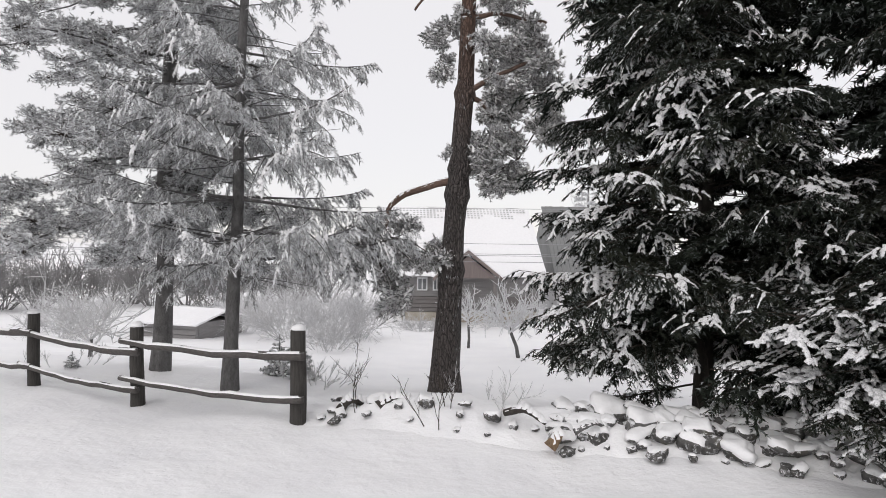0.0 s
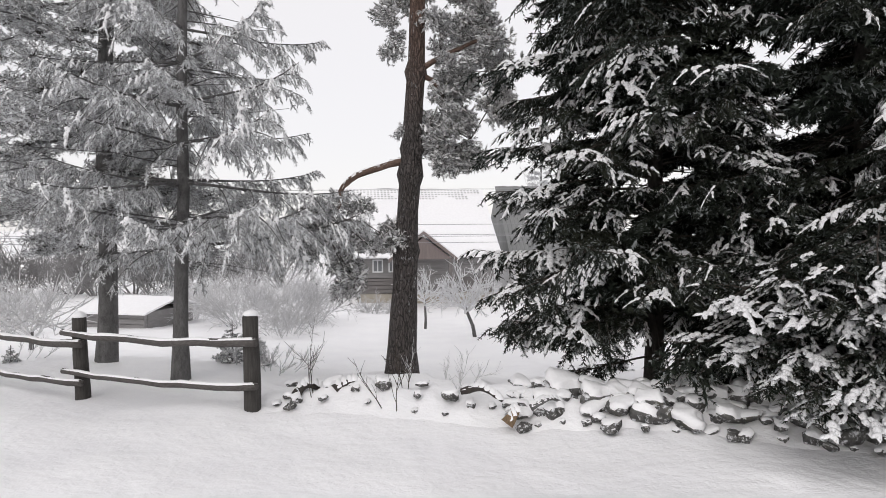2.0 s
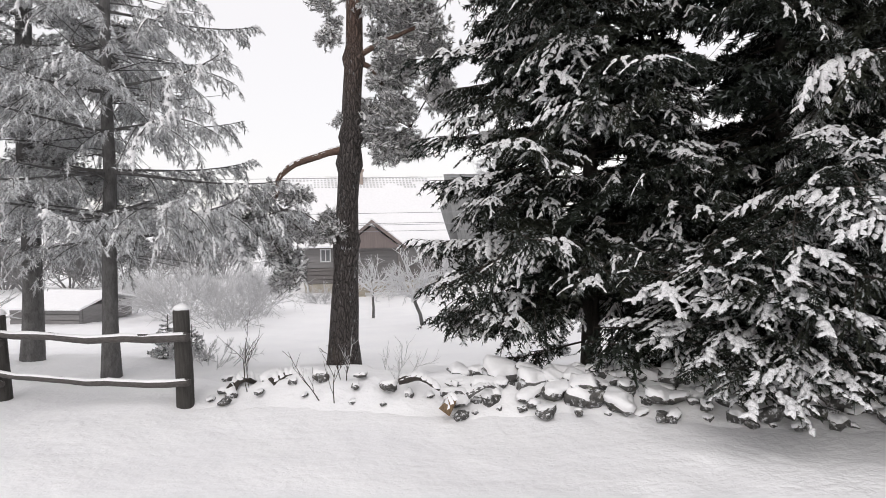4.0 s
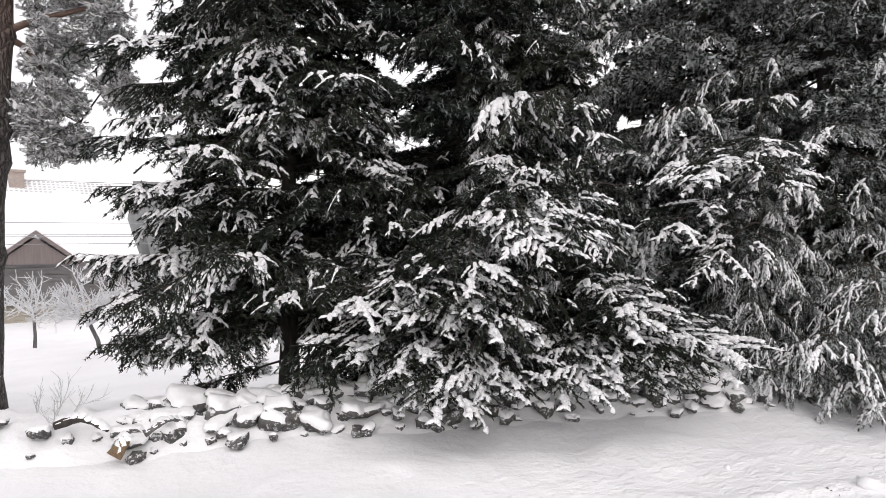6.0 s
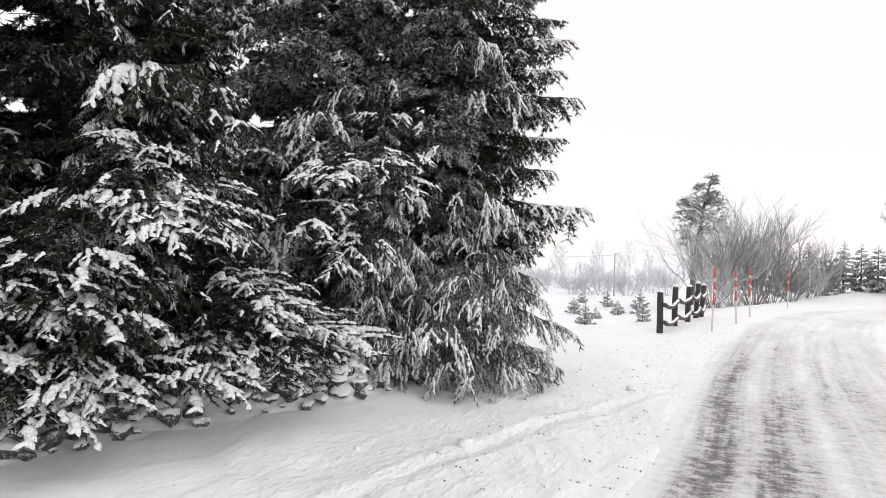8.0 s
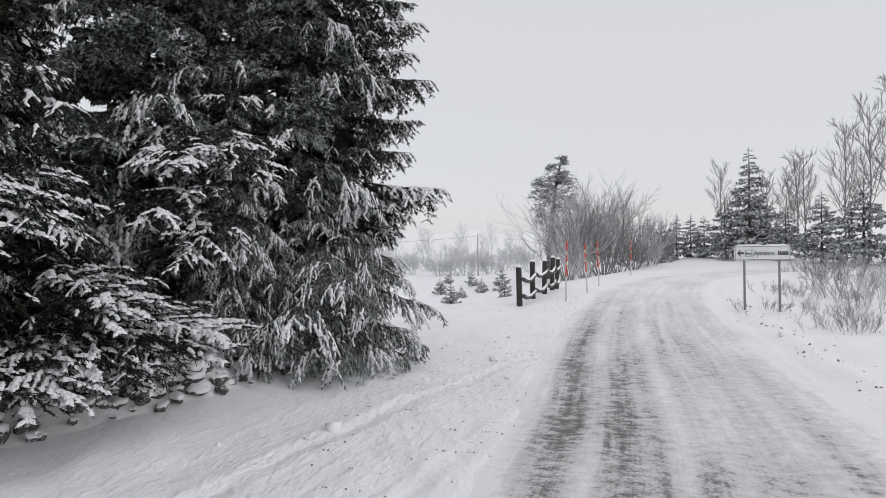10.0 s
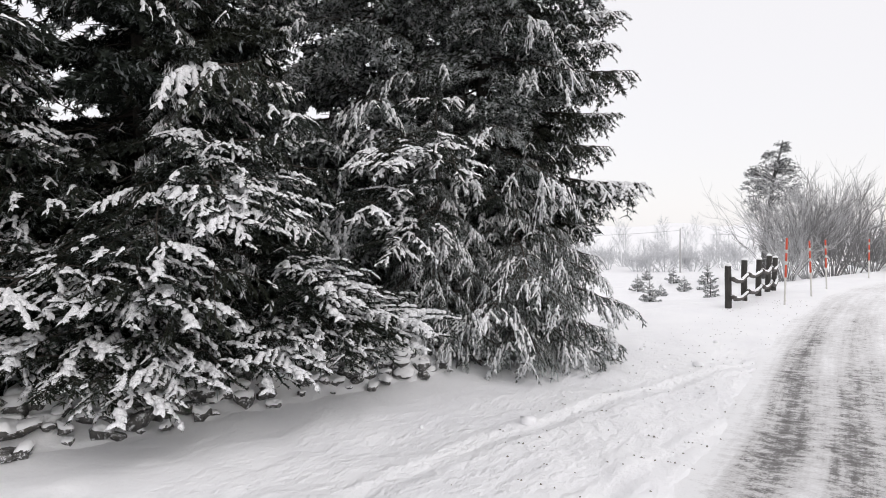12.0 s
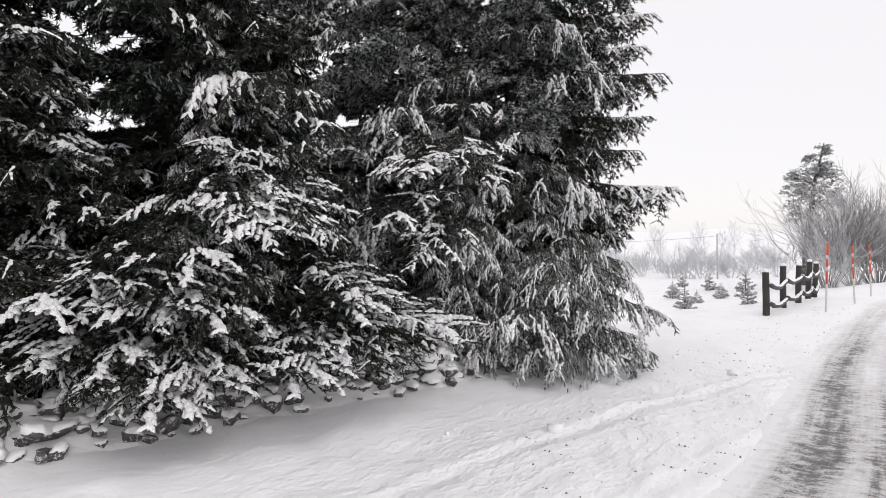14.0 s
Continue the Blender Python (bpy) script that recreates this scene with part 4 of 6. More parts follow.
def rail_parts(parent, a, b, r, seed, sag=0.03, cap=0.8):
    rng = np.random.RandomState(seed)
    a, b = np.array(a, float), np.array(b, float)
    k = np.linspace(0, 1, 12)
    pts = a + (b - a) * k[:, None]
    pts[:, 2] -= sag * 4 * k * (1 - k)
    pts[1:-1] += rng.uniform(-0.012, 0.012, (10, 3))
    rail = part("rail", Build().tube(pts, r * (1.1 - 0.25 * k), 8, 0, rough=0.07, seed=seed).mesh("rail", [RAIL_WOOD]), parent)
    b2 = Build()
    kk = np.linspace(0, 1, 45)
    mid = np.stack([np.interp(kk, k, pts[:, q]) for q in range(3)], 1)
    rad = r * (1.1 - 0.25 * kk)
    deep = np.array([0.75 + 0.5 * noise.noise((q * 7.0, seed * 3.1, 0.5)) + 0.25 * noise.noise((q * 21.0, seed * 3.1, 2.5)) for q in kk]) * r * cap
    deep[[0, -1]] = 0.1 * r
    across = unit(np.cross((b - a) / np.linalg.norm(b - a), [0, 0, 1.0]))
    ring = []
    for off, up in ((-0.8, 0.35), (-0.75, 0.75), (-0.3, 1.15), (0.3, 1.15), (0.75, 0.75), (0.8, 0.35)):
        ring.append(mid + across * (off * rad)[:, None] + np.array([0, 0, 1.0]) * (rad * 0.6 + (up - 0.35) * deep)[:, None])
    ring = np.stack(ring, 1).reshape(-1, 3)
    b2.add(ring, [(i * 6 + j, i * 6 + j + 1, i * 6 + j + 7, i * 6 + j + 6) for i in range(44) for j in range(5)])
    tagged(part("snow", b2.mesh("rail_snow", [SNOW_CAP]), rail, "snow lying along the rail"), kind="stuff")


def pole_fence():
    posts = [(-2.11, 6.2), (-4.3, 7.0), (-6.24, 7.85), (-8.3, 8.8), (-10.4, 9.7)]
    f = thing("pole_fence", "rustic dark wooden pole fence with snow on it", "fence", (*posts[0], 0))
    o = Vector((*posts[0], 0))
    fwd = Vector((-0.35, -0.94, 0))
    for i, (x, y) in enumerate(posts):
        h = 0.97 - 0.02 * (i % 2)
        base = Vector((x, y, ground_z(x, y))) - o
        p = part("post", post_mesh("post", h, 0.083 - 0.004 * (i % 3), i), f, "", Matrix.Translation(base) @ pose(0, 0, 0, 0.8 * (i % 2), -0.6 * (i % 3), 0))
        part("snow", snow_cap_mesh("post_snow", 0.083, 0.083, 0.06, i), p, "cap of snow on the post", pose(0, 0, h - 0.004))
    for i in range(len(posts) - 1):
        a = Vector((*posts[i], ground_z(*posts[i]))) - o
        b = Vector((*posts[i + 1], ground_z(*posts[i + 1]))) - o
        d = (b - a).normalized()
        for j, (ha, hb) in enumerate(((0.71, 0.73), (0.27, 0.29))):
            lift = 0.05 * (i % 2)
            pa = a - d * 0.14 + fwd * 0.115 + Vector((0, 0, ha - lift))
            pb = b + d * 0.16 + fwd * 0.115 + Vector((0, 0, hb + 0.05 - lift))
            rail_parts(f, pa, pb, 0.043 - 0.006 * j, 10 * i + j, 0.05)


pole_fence()


def roadside_fence():
    n = 5
    xs = [15.1, 16.6, 18.2, 19.4, 20.2]
    ys = [1.9 - 0.115 * (x - 15.1) for x in xs]
    f = thing("roadside_fence", "short dark post fence hung with snowy rails", "fence", (xs[0], ys[0], 0))
    for i in range(n):
        z = ground_z(xs[i], ys[i])
        p = part("post", post_mesh("post", 0.94 + 0.05 * (i % 2), 0.07, 40 + i), f, "", pose(xs[i] - xs[0], ys[i] - ys[0], z, 0.7 * i, 0.4, 0))
        part("snow", snow_cap_mesh("post_snow", 0.072, 0.072, 0.06, 40 + i), p, "cap of snow on the post", pose(0, 0, 0.935 + 0.05 * (i % 2)))
    for i in range(n - 1):
        for j, h in enumerate((0.66, 0.26)):
            z = ground_z(xs[i], ys[i])
            a = (xs[i] - xs[0] - 0.08, ys[i] - ys[0] - 0.1, z + h)
            b = (xs[i + 1] - xs[0] + 0.08, ys[i + 1] - ys[0] - 0.1, z + h + 0.02)
            rail_parts(f, a, b, 0.045, 60 + 2 * i + j, 0.11, 1.2)


roadside_fence()

# ---- snow stakes and sign ----
STAKE_RED = plain("orange_red_stake_paint", (0.62, 0.09, 0.045), 0.5)
STAKE_PALE = plain("pale_stake_paint", (0.62, 0.6, 0.57), 0.5)
SIGN_WHITE = plain("white_sign_sheet", (0.78, 0.79, 0.8), 0.35, 0.04)
SIGN_BLACK = plain("black_sign_film", (0.015, 0.015, 0.016), 0.4)


def snow_stake(x, y, h, lean, turn):
    s = thing("snow_stake", "thin red and white snow stake at the roadside", "snow stake", (x, y, ground_z(x, y)), turn, "snow stakes along the road")
    s.matrix_basis = pose(x, y, ground_z(x, y), 0, lean, turn)
    cuts = [-0.2, 0.62, 0.9, 0.98, 1.16, 1.24, h]
    for i in range(6):
        red = i in (1, 3, 5)
        part("red_band" if red else "pale_band", Build().tube([(0, 0, cuts[i]), (0, 0, (cuts[i] + cuts[i + 1]) / 2), (0, 0, cuts[i + 1])], 0.021 + 0.001 * red, 8).mesh("band", [STAKE_RED if red else STAKE_PALE]), s,
             "orange red reflective band" if red else "")


for sx, sy, sh, sl, st in ((15.98, 0.85, 1.5, 2.5, -40), (18.42, 0.36, 1.42, -3.0, -40), (20.7, 0.02, 1.4, -2.0, -40), (26.1, -1.25, 1.35, 1.0, -40)):
    snow_stake(sx, sy, sh, sl, st)


def text_mesh(body, size, mat):
    cu = bpy.data.curves.new("text", "FONT")
    cu.body = body
    cu.size = size
    cu.extrude = 0.002
    cu.resolution_u = 3
    ob = bpy.data.objects.new("text", cu)
    scene.collection.objects.link(ob)
    me = bpy.data.meshes.new_from_object(ob.evaluated_get(bpy.context.evaluated_depsgraph_get()))
    bpy.data.objects.remove(ob)
    me.materials.clear()
    me.materials.append(mat)
    return me


def road_sign():
    x, y = 13.9, -3.12
    z = ground_z(x, y)
    s = thing("road_sign", "white arrow signboard on two grey steel posts", "road sign", (x, y, z), -94)
    s.matrix_basis = pose(x, y, z, 0, 0, -94) @ Matrix.Diagonal((0.76, 1, 0.9, 1))
    for px in (-0.42, 0.42):
        part("post", Build().tube([(px, 0.035, -0.4), (px, 0.035, 0.6), (px, 0.035, 1.43)], 0.03, 10).mesh("sign_post", [METAL]), s)
    bm = bmesh.new()
    bmesh.ops.create_cube(bm, size=1)
    bmesh.ops.scale(bm, vec=(1.34, 0.02, 0.33), verts=bm.verts)
    bmesh.ops.bevel(bm, geom=[e for e in bm.edges if abs((e.verts[0].co - e.verts[1].co).y) > 0.01], offset=0.03, segments=4, affect="EDGES")
    board = part("board", from_bm(bm, "board", SIGN_WHITE, False), s, "white board with black lettering", pose(0, 0, 1.29))
    front = -0.0125
    edge = Build()
    for lo, hi in (((-0.64, front - 0.001, 0.143), (0.64, front + 0.002, 0.15)), ((-0.64, front - 0.001, -0.15), (0.64, front + 0.002, -0.143)),
                   ((-0.645, front - 0.001, -0.143), (-0.638, front + 0.002, 0.143)), ((0.638, front - 0.001, -0.143), (0.645, front + 0.002, 0.143)), ((-0.215, front - 0.001, -0.143), (-0.208, front + 0.002, 0.143))):
        edge.box(lo, hi)
    part("border", edge.mesh("border", [SIGN_BLACK], False), board, "thin black border line")
    arrow = Build()
    arrow.add([(-0.6, front, 0), (-0.53, front, 0.07), (-0.5, front, 0.07), (-0.545, front, 0.02), (-0.43, front, 0.02), (-0.43, front, -0.02), (-0.545, front, -0.02), (-0.5, front, -0.07), (-0.53, front, -0.07)],
              [(8, 7, 6, 0), (0, 6, 5, 4), (0, 4, 3), (0, 3, 2, 1)])
    part("arrow", arrow.mesh("arrow", [SIGN_BLACK], False), board, "black arrow", pose(0, -0.002, 0))
    bed = Build()
    for lo, hi in (((-0.4, front - 0.001, 0.068), (-0.24, front + 0.002, 0.075)), ((-0.4, front - 0.001, -0.075), (-0.24, front + 0.002, -0.068)), ((-0.4, front - 0.001, -0.068), (-0.393, front + 0.002, 0.068)), ((-0.247, front - 0.001, -0.068), (-0.24, front + 0.002, 0.068)),
                   ((-0.385, front - 0.001, -0.03), (-0.255, front + 0.002, -0.008)), ((-0.385, front - 0.001, -0.008), (-0.35, front + 0.002, 0.012)), ((-0.385, front - 0.001, -0.05), (-0.378, front + 0.002, -0.03)), ((-0.262, front - 0.001, -0.05), (-0.255, front + 0.002, -0.03))):
        bed.box(lo, hi)
    part("pictogram", bed.mesh("pictogram", [SIGN_BLACK], False), board, "black bed pictogram in a frame")
    word = text_mesh("Apartments", 0.15, SIGN_BLACK)
    part("lettering", word, board, "black lettering", pose(-0.19, front - 0.001, -0.05, 90, 0, 0) @ Matrix.Diagonal((0.68, 1, 1, 1)))
    bars = Build()
    for i in range(6):
        bars.box((0.38 + i * 0.042, front - 0.001, -0.05), (0.412 + i * 0.042, front + 0.002, 0.05 if i == 0 else 0.03))
    part("bars", bars.mesh("bars", [SIGN_BLACK], False), board, "plain black bars")
    b = Build()
    snow_fingers(b, np.array([[-0.66, 0, 0.165], [0.0, 0, 0.165]]), np.array([[0.05, 0, 0.165], [0.66, 0, 0.165]]), 0.02, 0.03, np.random.RandomState(2))
    part("snow", b.mesh("board_snow", [SNOW_CAP]), board, "thin ridge of snow")


road_sign()

# ---- bare shrubs and trees ----
def branching(b, o, d, ln, r, depth, rng, spread=0.55, kids=3, mat=0, sides=3, up=0.1, taper=0.7, bend=0.18, first=0.25):
    """A limb and, down to depth, its forks, as thin tubes."""
    n = 4 if depth > 0 else 3
    pts = [np.array(o, float)]
    d = unit(np.array(d, float))
    for i in range(n - 1):
        d = unit(d + rng.uniform(-bend, bend, 3) + np.array([0, 0, up * 0.4]))
        pts.append(pts[-1] + d * ln / (n - 1))
    pts = np.array(pts)
    b.tube(pts, np.linspace(r, r * 0.5, n), sides if depth < 2 else max(sides, 5), mat, cap=False)
    if depth == 0:
        return
    for i in range(kids):
        f = first + (1 - first) * (i + rng.uniform(0.2, 1)) / kids
        f = min(f, 0.99)
        j = min(n - 2, int(f * (n - 1)))
        c = pts[j] + (pts[j + 1] - pts[j]) * (f * (n - 1) - j)
        dd = unit(d + rng.normal(0, spread, 3) + np.array([0, 0, up]))
        branching(b, c, dd, ln * taper * rng.uniform(0.7, 1.1), r * 0.68, depth - 1, rng, spread, kids, mat, sides, up, taper, bend, first)


def bare_shrub(name, label, category, x, y, h, stems, mat, seed, width=0.5, depth=2, kids=4, r=0.01, group="", thick=1.0, spread=0.45, up=0.2):
    rng = np.random.RandomState(seed)
    s = thing(name, label, category, (x, y, ground_z(x, y) - 0.03), 0, group)
    for i in range(stems):
        b = Build()
        a = rng.uniform(0, 2 * np.pi)
        w = width * math.sqrt(rng.rand())
        o = (math.cos(a) * w * 0.35, math.sin(a) * w * 0.35, 0)
        branching(b, o, (math.cos(a) * w, math.sin(a) * w, 1), h * rng.uniform(0.5, 0.72), r * thick, depth, rng, spread, kids, 0, 3, up, 0.6)
        tagged(part("stem", b.mesh(name, [mat]), s), kind="stuff")
    return s


def fruit_tree(label, x, y, trunk, r, reach, mat, seed, lean=(0.2, 0), limbs=8, depth=3, group="", name="fruit_tree", category="fruit tree"):
    rng = np.random.RandomState(seed)
    s = thing(name, label, category, (x, y, ground_z(x, y)), 0, group)
    top = np.array([lean[0] * trunk, lean[1] * trunk, trunk])
    part("trunk", Build().tube([(0, 0, -0.2), top * 0.35 + [0.02, 0, 0], top * 0.7, top], [r * 1.2, r, r * 0.9, r * 0.8], 7, 0, rough=0.08).mesh("trunk", [BARK_GREY]), s)
    for i in range(limbs):
        a = i * 2.4 + rng.uniform(-0.4, 0.4)
        b = Build()
        branching(b, top - [0, 0, 0.1 * (i % 3)], (math.cos(a), math.sin(a), rng.uniform(0.3, 1.0)), reach * rng.uniform(0.4, 0.62), r * 0.6, depth, rng, 0.7, 5, 0, 3, 0.14, 0.62)
        part("limb", b.mesh("limb", [mat]), s)
    return s


fruit_tree("young apple tree white with rime in the snowy garden", 0.74, 17.2, 0.85, 0.05, 1.75, TWIG_WHITE, 2, (-0.35, 0), 12, 2, group="garden fruit trees")
fruit_tree("small fruit tree with frosted twigs in the garden", -0.75, 20.0, 0.95, 0.042, 1.6, TWIG_WHITE, 5, (0, 0), 10, 2, group="garden fruit trees")
fruit_tree("spreading bare tree covered in hoarfrost behind the fence", -8.6, 12.6, 0.4, 0.045, 2.3, TWIG_RIME, 9, (0.1, 0), 6, 2, group="garden fruit trees")
for k, (bx, by, bh) in enumerate(((-6.6, 20, 1.7), (-5.6, 21, 2.1), (-4.6, 21.5, 2.0), (-7.5, 22, 2.2), (-2.9, 25.5, 0.75), (-9.4, 23, 1.8), (-12.5, 17, 1.2), (-14, 20, 1.6), (-4.8, 18, 1.2))):
    bare_shrub("frosted_shrub", "rounded garden shrub white with hoarfrost", "shrub", bx, by, bh * 1.1, 16, (TWIG_RIME, TWIG_WHITE)[k % 2], 20 + k, 1.3, 2, 8, 0.013, "garden shrubs", 1.0, 0.75, 0.05)
for k, (bx, by, bh) in enumerate(((4.2, 31, 1.3), (5.4, 30, 1.5), (6.6, 29, 1.2))):
    bare_shrub("frosted_shrub", "frosted hedge shrub beside the house", "shrub", bx, by, bh, 12, TWIG_HAZE, 220 + k, 1.2, 2, 7, 0.02, "hedge shrubs")
bare_shrub("bramble", "thin bare brown sapling canes beside the fence post", "shrub", -1.5, 6.4, 0.85, 2, TWIG, 40, 0.25, 2, 3, 0.0055)
bare_shrub("bramble", "tangled dry twigs on the snowy wall", "shrub", -0.55, 6.15, 0.62, 5, TWIG, 41, 0.9, 2, 3, 0.006)
bare_shrub("bramble", "tangled dry twigs on the snowy wall", "shrub", -0.15, 6.35, 0.55, 5, TWIG_RIME, 42, 0.9, 2, 4, 0.006)
for k, (bx, by) in enumerate(((-6.6, 9.0), (-3.1, 9.0), (-2.6, 8.6), (-3.5, 9.4))):
    bare_shrub("low_shrub", "low snow-weighed shrub under the firs", "shrub", bx, by, 0.38, 8, TWIG_RIME, 50 + k, 1.5, 2, 5, 0.007, "low shrubs under the firs")

# ---- stone wall ----
def stone_wall():
    w = thing("stone_wall", "tumbled dry stone wall half buried in snow", "stone wall", (0, 6, 0))
    rng = np.random.RandomState(12)
    tan = unit(np.gradient(WALL_LINE, axis=0))
    nor = np.stack([-tan[:, 1], tan[:, 0]], 1)
    k = len(WALL_LINE)
    cols = np.linspace(-0.75, 0.75, 23)
    verts, faces = [], []
    high = lambda i: 0.3 * min(1, 0.35 + i / 28) * min(1, (k - i) / 8 + 0.2)
    for i in range(k):
        for c in cols:
            x, y = WALL_LINE[i] + nor[i] * c
            z = 0.6 * high(i) * math.exp(-(abs(c) / 0.45) ** 2.4) * (1.05 + 0.5 * noise.noise((x * 2.2, y * 2.2, 4.0)) + 0.55 * noise.noise((x * 5.5, y * 5.5, 4.0))) - 0.05 * (abs(c) / 0.75) ** 3
            verts.append((x, y - 6, z + ground_z(x, y)))
    n = len(cols)
    for i in range(k - 1):
        for j in range(n - 1):
            faces.append((i * n + j + 1, i * n + j, (i + 1) * n + j, (i + 1) * n + j + 1))
    part("snow_blanket", Build().add(verts, faces).mesh("snow_blanket", [GROUND]), w, "lumpy blanket of snow")
    kinds = []
    for k2 in range(10):
        r2 = np.random.RandomState(100 + k2)
        stone = from_bm(ico(r2, 0.15, 2, 0.7 + 0.05 * (k2 % 4), 0.5), "stone", STONE, True)
        bm = bmesh.new()
        bm.from_mesh(stone)
        bmesh.ops.subdivide_edges(bm, edges=bm.edges[:], cuts=1, use_grid_fill=True)
        off = Vector(r2.uniform(-9, 9, 3))
        low = (0.0, 0.035, -0.02, 0.05, 0.015)[k2 % 5]
        for v in bm.verts:
            n = noise.noise(v.co * 9 + off)
            over = v.co.z - low + 0.045 * n + 0.25 * v.co.x * noise.noise(off)
            if over > 0:
                soft = min(1.0, over / 0.04)
                v.co = v.co * (0.98 + 0.07 * soft) + Vector((0, 0, soft * (0.01 + 0.03 * max(0, noise.noise(v.co * 14 + off)))))
            else:
                v.co *= 0.85
        kinds.append((stone, from_bm(bm, "stone_snow", SNOW_CAP)))

    def lay(j, c, scale, z, capped):
        x, y = WALL_LINE[j] + nor[j] * c
        mesh, cap = kinds[rng.randint(10)]
        m = pose(x, y - 6, z + ground_z(x, y), rng.uniform(-12, 12), rng.uniform(-16, 16), rng.uniform(0, 360)) @ Matrix.Diagonal((scale * rng.uniform(0.85, 1.3), scale * rng.uniform(0.8, 1.1), scale * rng.uniform(0.7, 1.05), 1))
        ob = part("stone", mesh, w, "", m)
        if capped:
            part("snow", cap, ob, "")

    # crest, two leaning courses on the road side, and small stones at the foot
    for c0, z0, gap, big, share in ((0.0, 1.0, 2.0, (0.6, 1.15), 0.97), (-0.17, 0.9, 1.7, (0.5, 1.0), 0.95), (-0.32, 0.66, 1.5, (0.4, 0.95), 0.92), (-0.45, 0.4, 1.5, (0.35, 0.8), 0.85), (-0.57, 0.14, 2.2, (0.2, 0.6), 0.7)):
        j = 4.0
        while j < k - 1:
            i = int(j)
            if (i > 27 and (i < 50 or rng.rand() < 0.6)) or rng.rand() < 0.2:
                lay(i, c0 + rng.uniform(-0.09, 0.09), rng.uniform(*big) * (1 if i > 27 else 0.6), 0.62 * high(i) * (z0 + rng.uniform(-0.16, 0.16)) + 0.01, rng.rand() < share)
            j += gap * rng.uniform(0.6, 1.5)
    return w


stone_wall()


def dead_log(name, label, x, y, z, ln, r, turn, tilt, mat, seed):
    rng = np.random.RandomState(seed)
    lg = thing(name, label, "dead wood", (x, y, z), turn)
    k = np.linspace(0, 1, 8)
    pts = np.stack([k * ln, 0.05 * np.sin(k * 4 + seed), np.sin(k * 3.1) * tilt], 1)
    part("wood", Build().tube(pts, r * (1.1 - 0.6 * k) * rng.uniform(0.8, 1.2, 8), 8, 0, rough=0.22, seed=seed).mesh("wood", [mat]), lg)
    b = Build()
    snow_fingers(b, pts[:-1] + [0, 0, r * 0.7], pts[1:] + [0, 0, r * 0.6], r * 1.1, r * 1.1, rng)
    tagged(part("snow", b.mesh("log_snow", [SNOW_CAP]), lg, "snow lying on the wood"), kind="stuff")


dead_log("rotten_stump", "splintered rotten stump, orange brown, in the wall", 0.42, 5.42, 0.14, 0.15, 0.05, 70, 0.1, ROTTEN, 3)
dead_log("root_branch", "curved bare root lying on the stone wall", 0.62, 5.5, 0.27, 0.36, 0.022, 15, 0.06, BARK_GREY, 4)
dead_log("root_branch", "gnarled dead branch in the snow beside the fence", -1.75, 6.35, 0.15, 0.4, 0.05, 40, 0.1, BARK, 5)
dead_log("root_branch", "dark broken log under snow by the wall", -1.3, 6.4, 0.22, 0.42, 0.05, 5, 0.07, BARK, 6)
dead_log("root_branch", "dead branch jammed between the stones", 0.0, 5.85, 0.32, 0.5, 0.035, -35, 0.07, BARK, 7)

# ---- pine ----
def pine_clump(seed, size=0.34, shoots=60, needle=None, w=0.05, stations=5):
    rng = np.random.RandomState(seed)
    wood, cover = Build(), Build()
    d = unit(rng.normal(0, 1, (shoots, 3)) * [1, 1, 0.75] + [0.25, 0, 0.05])
    r = size * rng.uniform(0.35, 1.0, shoots)
    q = d * r[:, None] * [1, 1, 0.8]
    p = q - unit(d + rng.normal(0, 0.5, (shoots, 3))) * rng.uniform(0.07, 0.13, (shoots, 1))
    for i in range(0, shoots, 4):
        wood.tube([(0, 0, 0), p[i] * 0.5 + rng.normal(0, 0.02, 3), p[i]], [0.008, 0.005, 0.003], 3, 1, cap=False)
    brushes(wood, p, q, rng, w, stations, 0, 0.012, 0.75)
    sel = rng.rand(shoots) < 0.6
    snow_fingers(cover, p[sel] + [0, 0, 0.02], q[sel] + [0, 0, 0.02], rng.uniform(0.012, 0.026, sel.sum()), rng.uniform(0.01, 0.018, sel.sum()), rng)
    return wood.mesh("needle_clump", [needle or NEEDLE_PINE, TWIG], False), cover.mesh("clump_snow", [SNOW_CAP])


LIMB_BARK = grainy("reddish_pine_limb_bark", (0.07, 0.042, 0.032), (0.22, 0.15, 0.12), 20, 0.9, 0.6, 0.01)
CLUMPS = [pine_clump(70 + i, 0.3, 110, None, 0.046, 4) for i in range(5)]


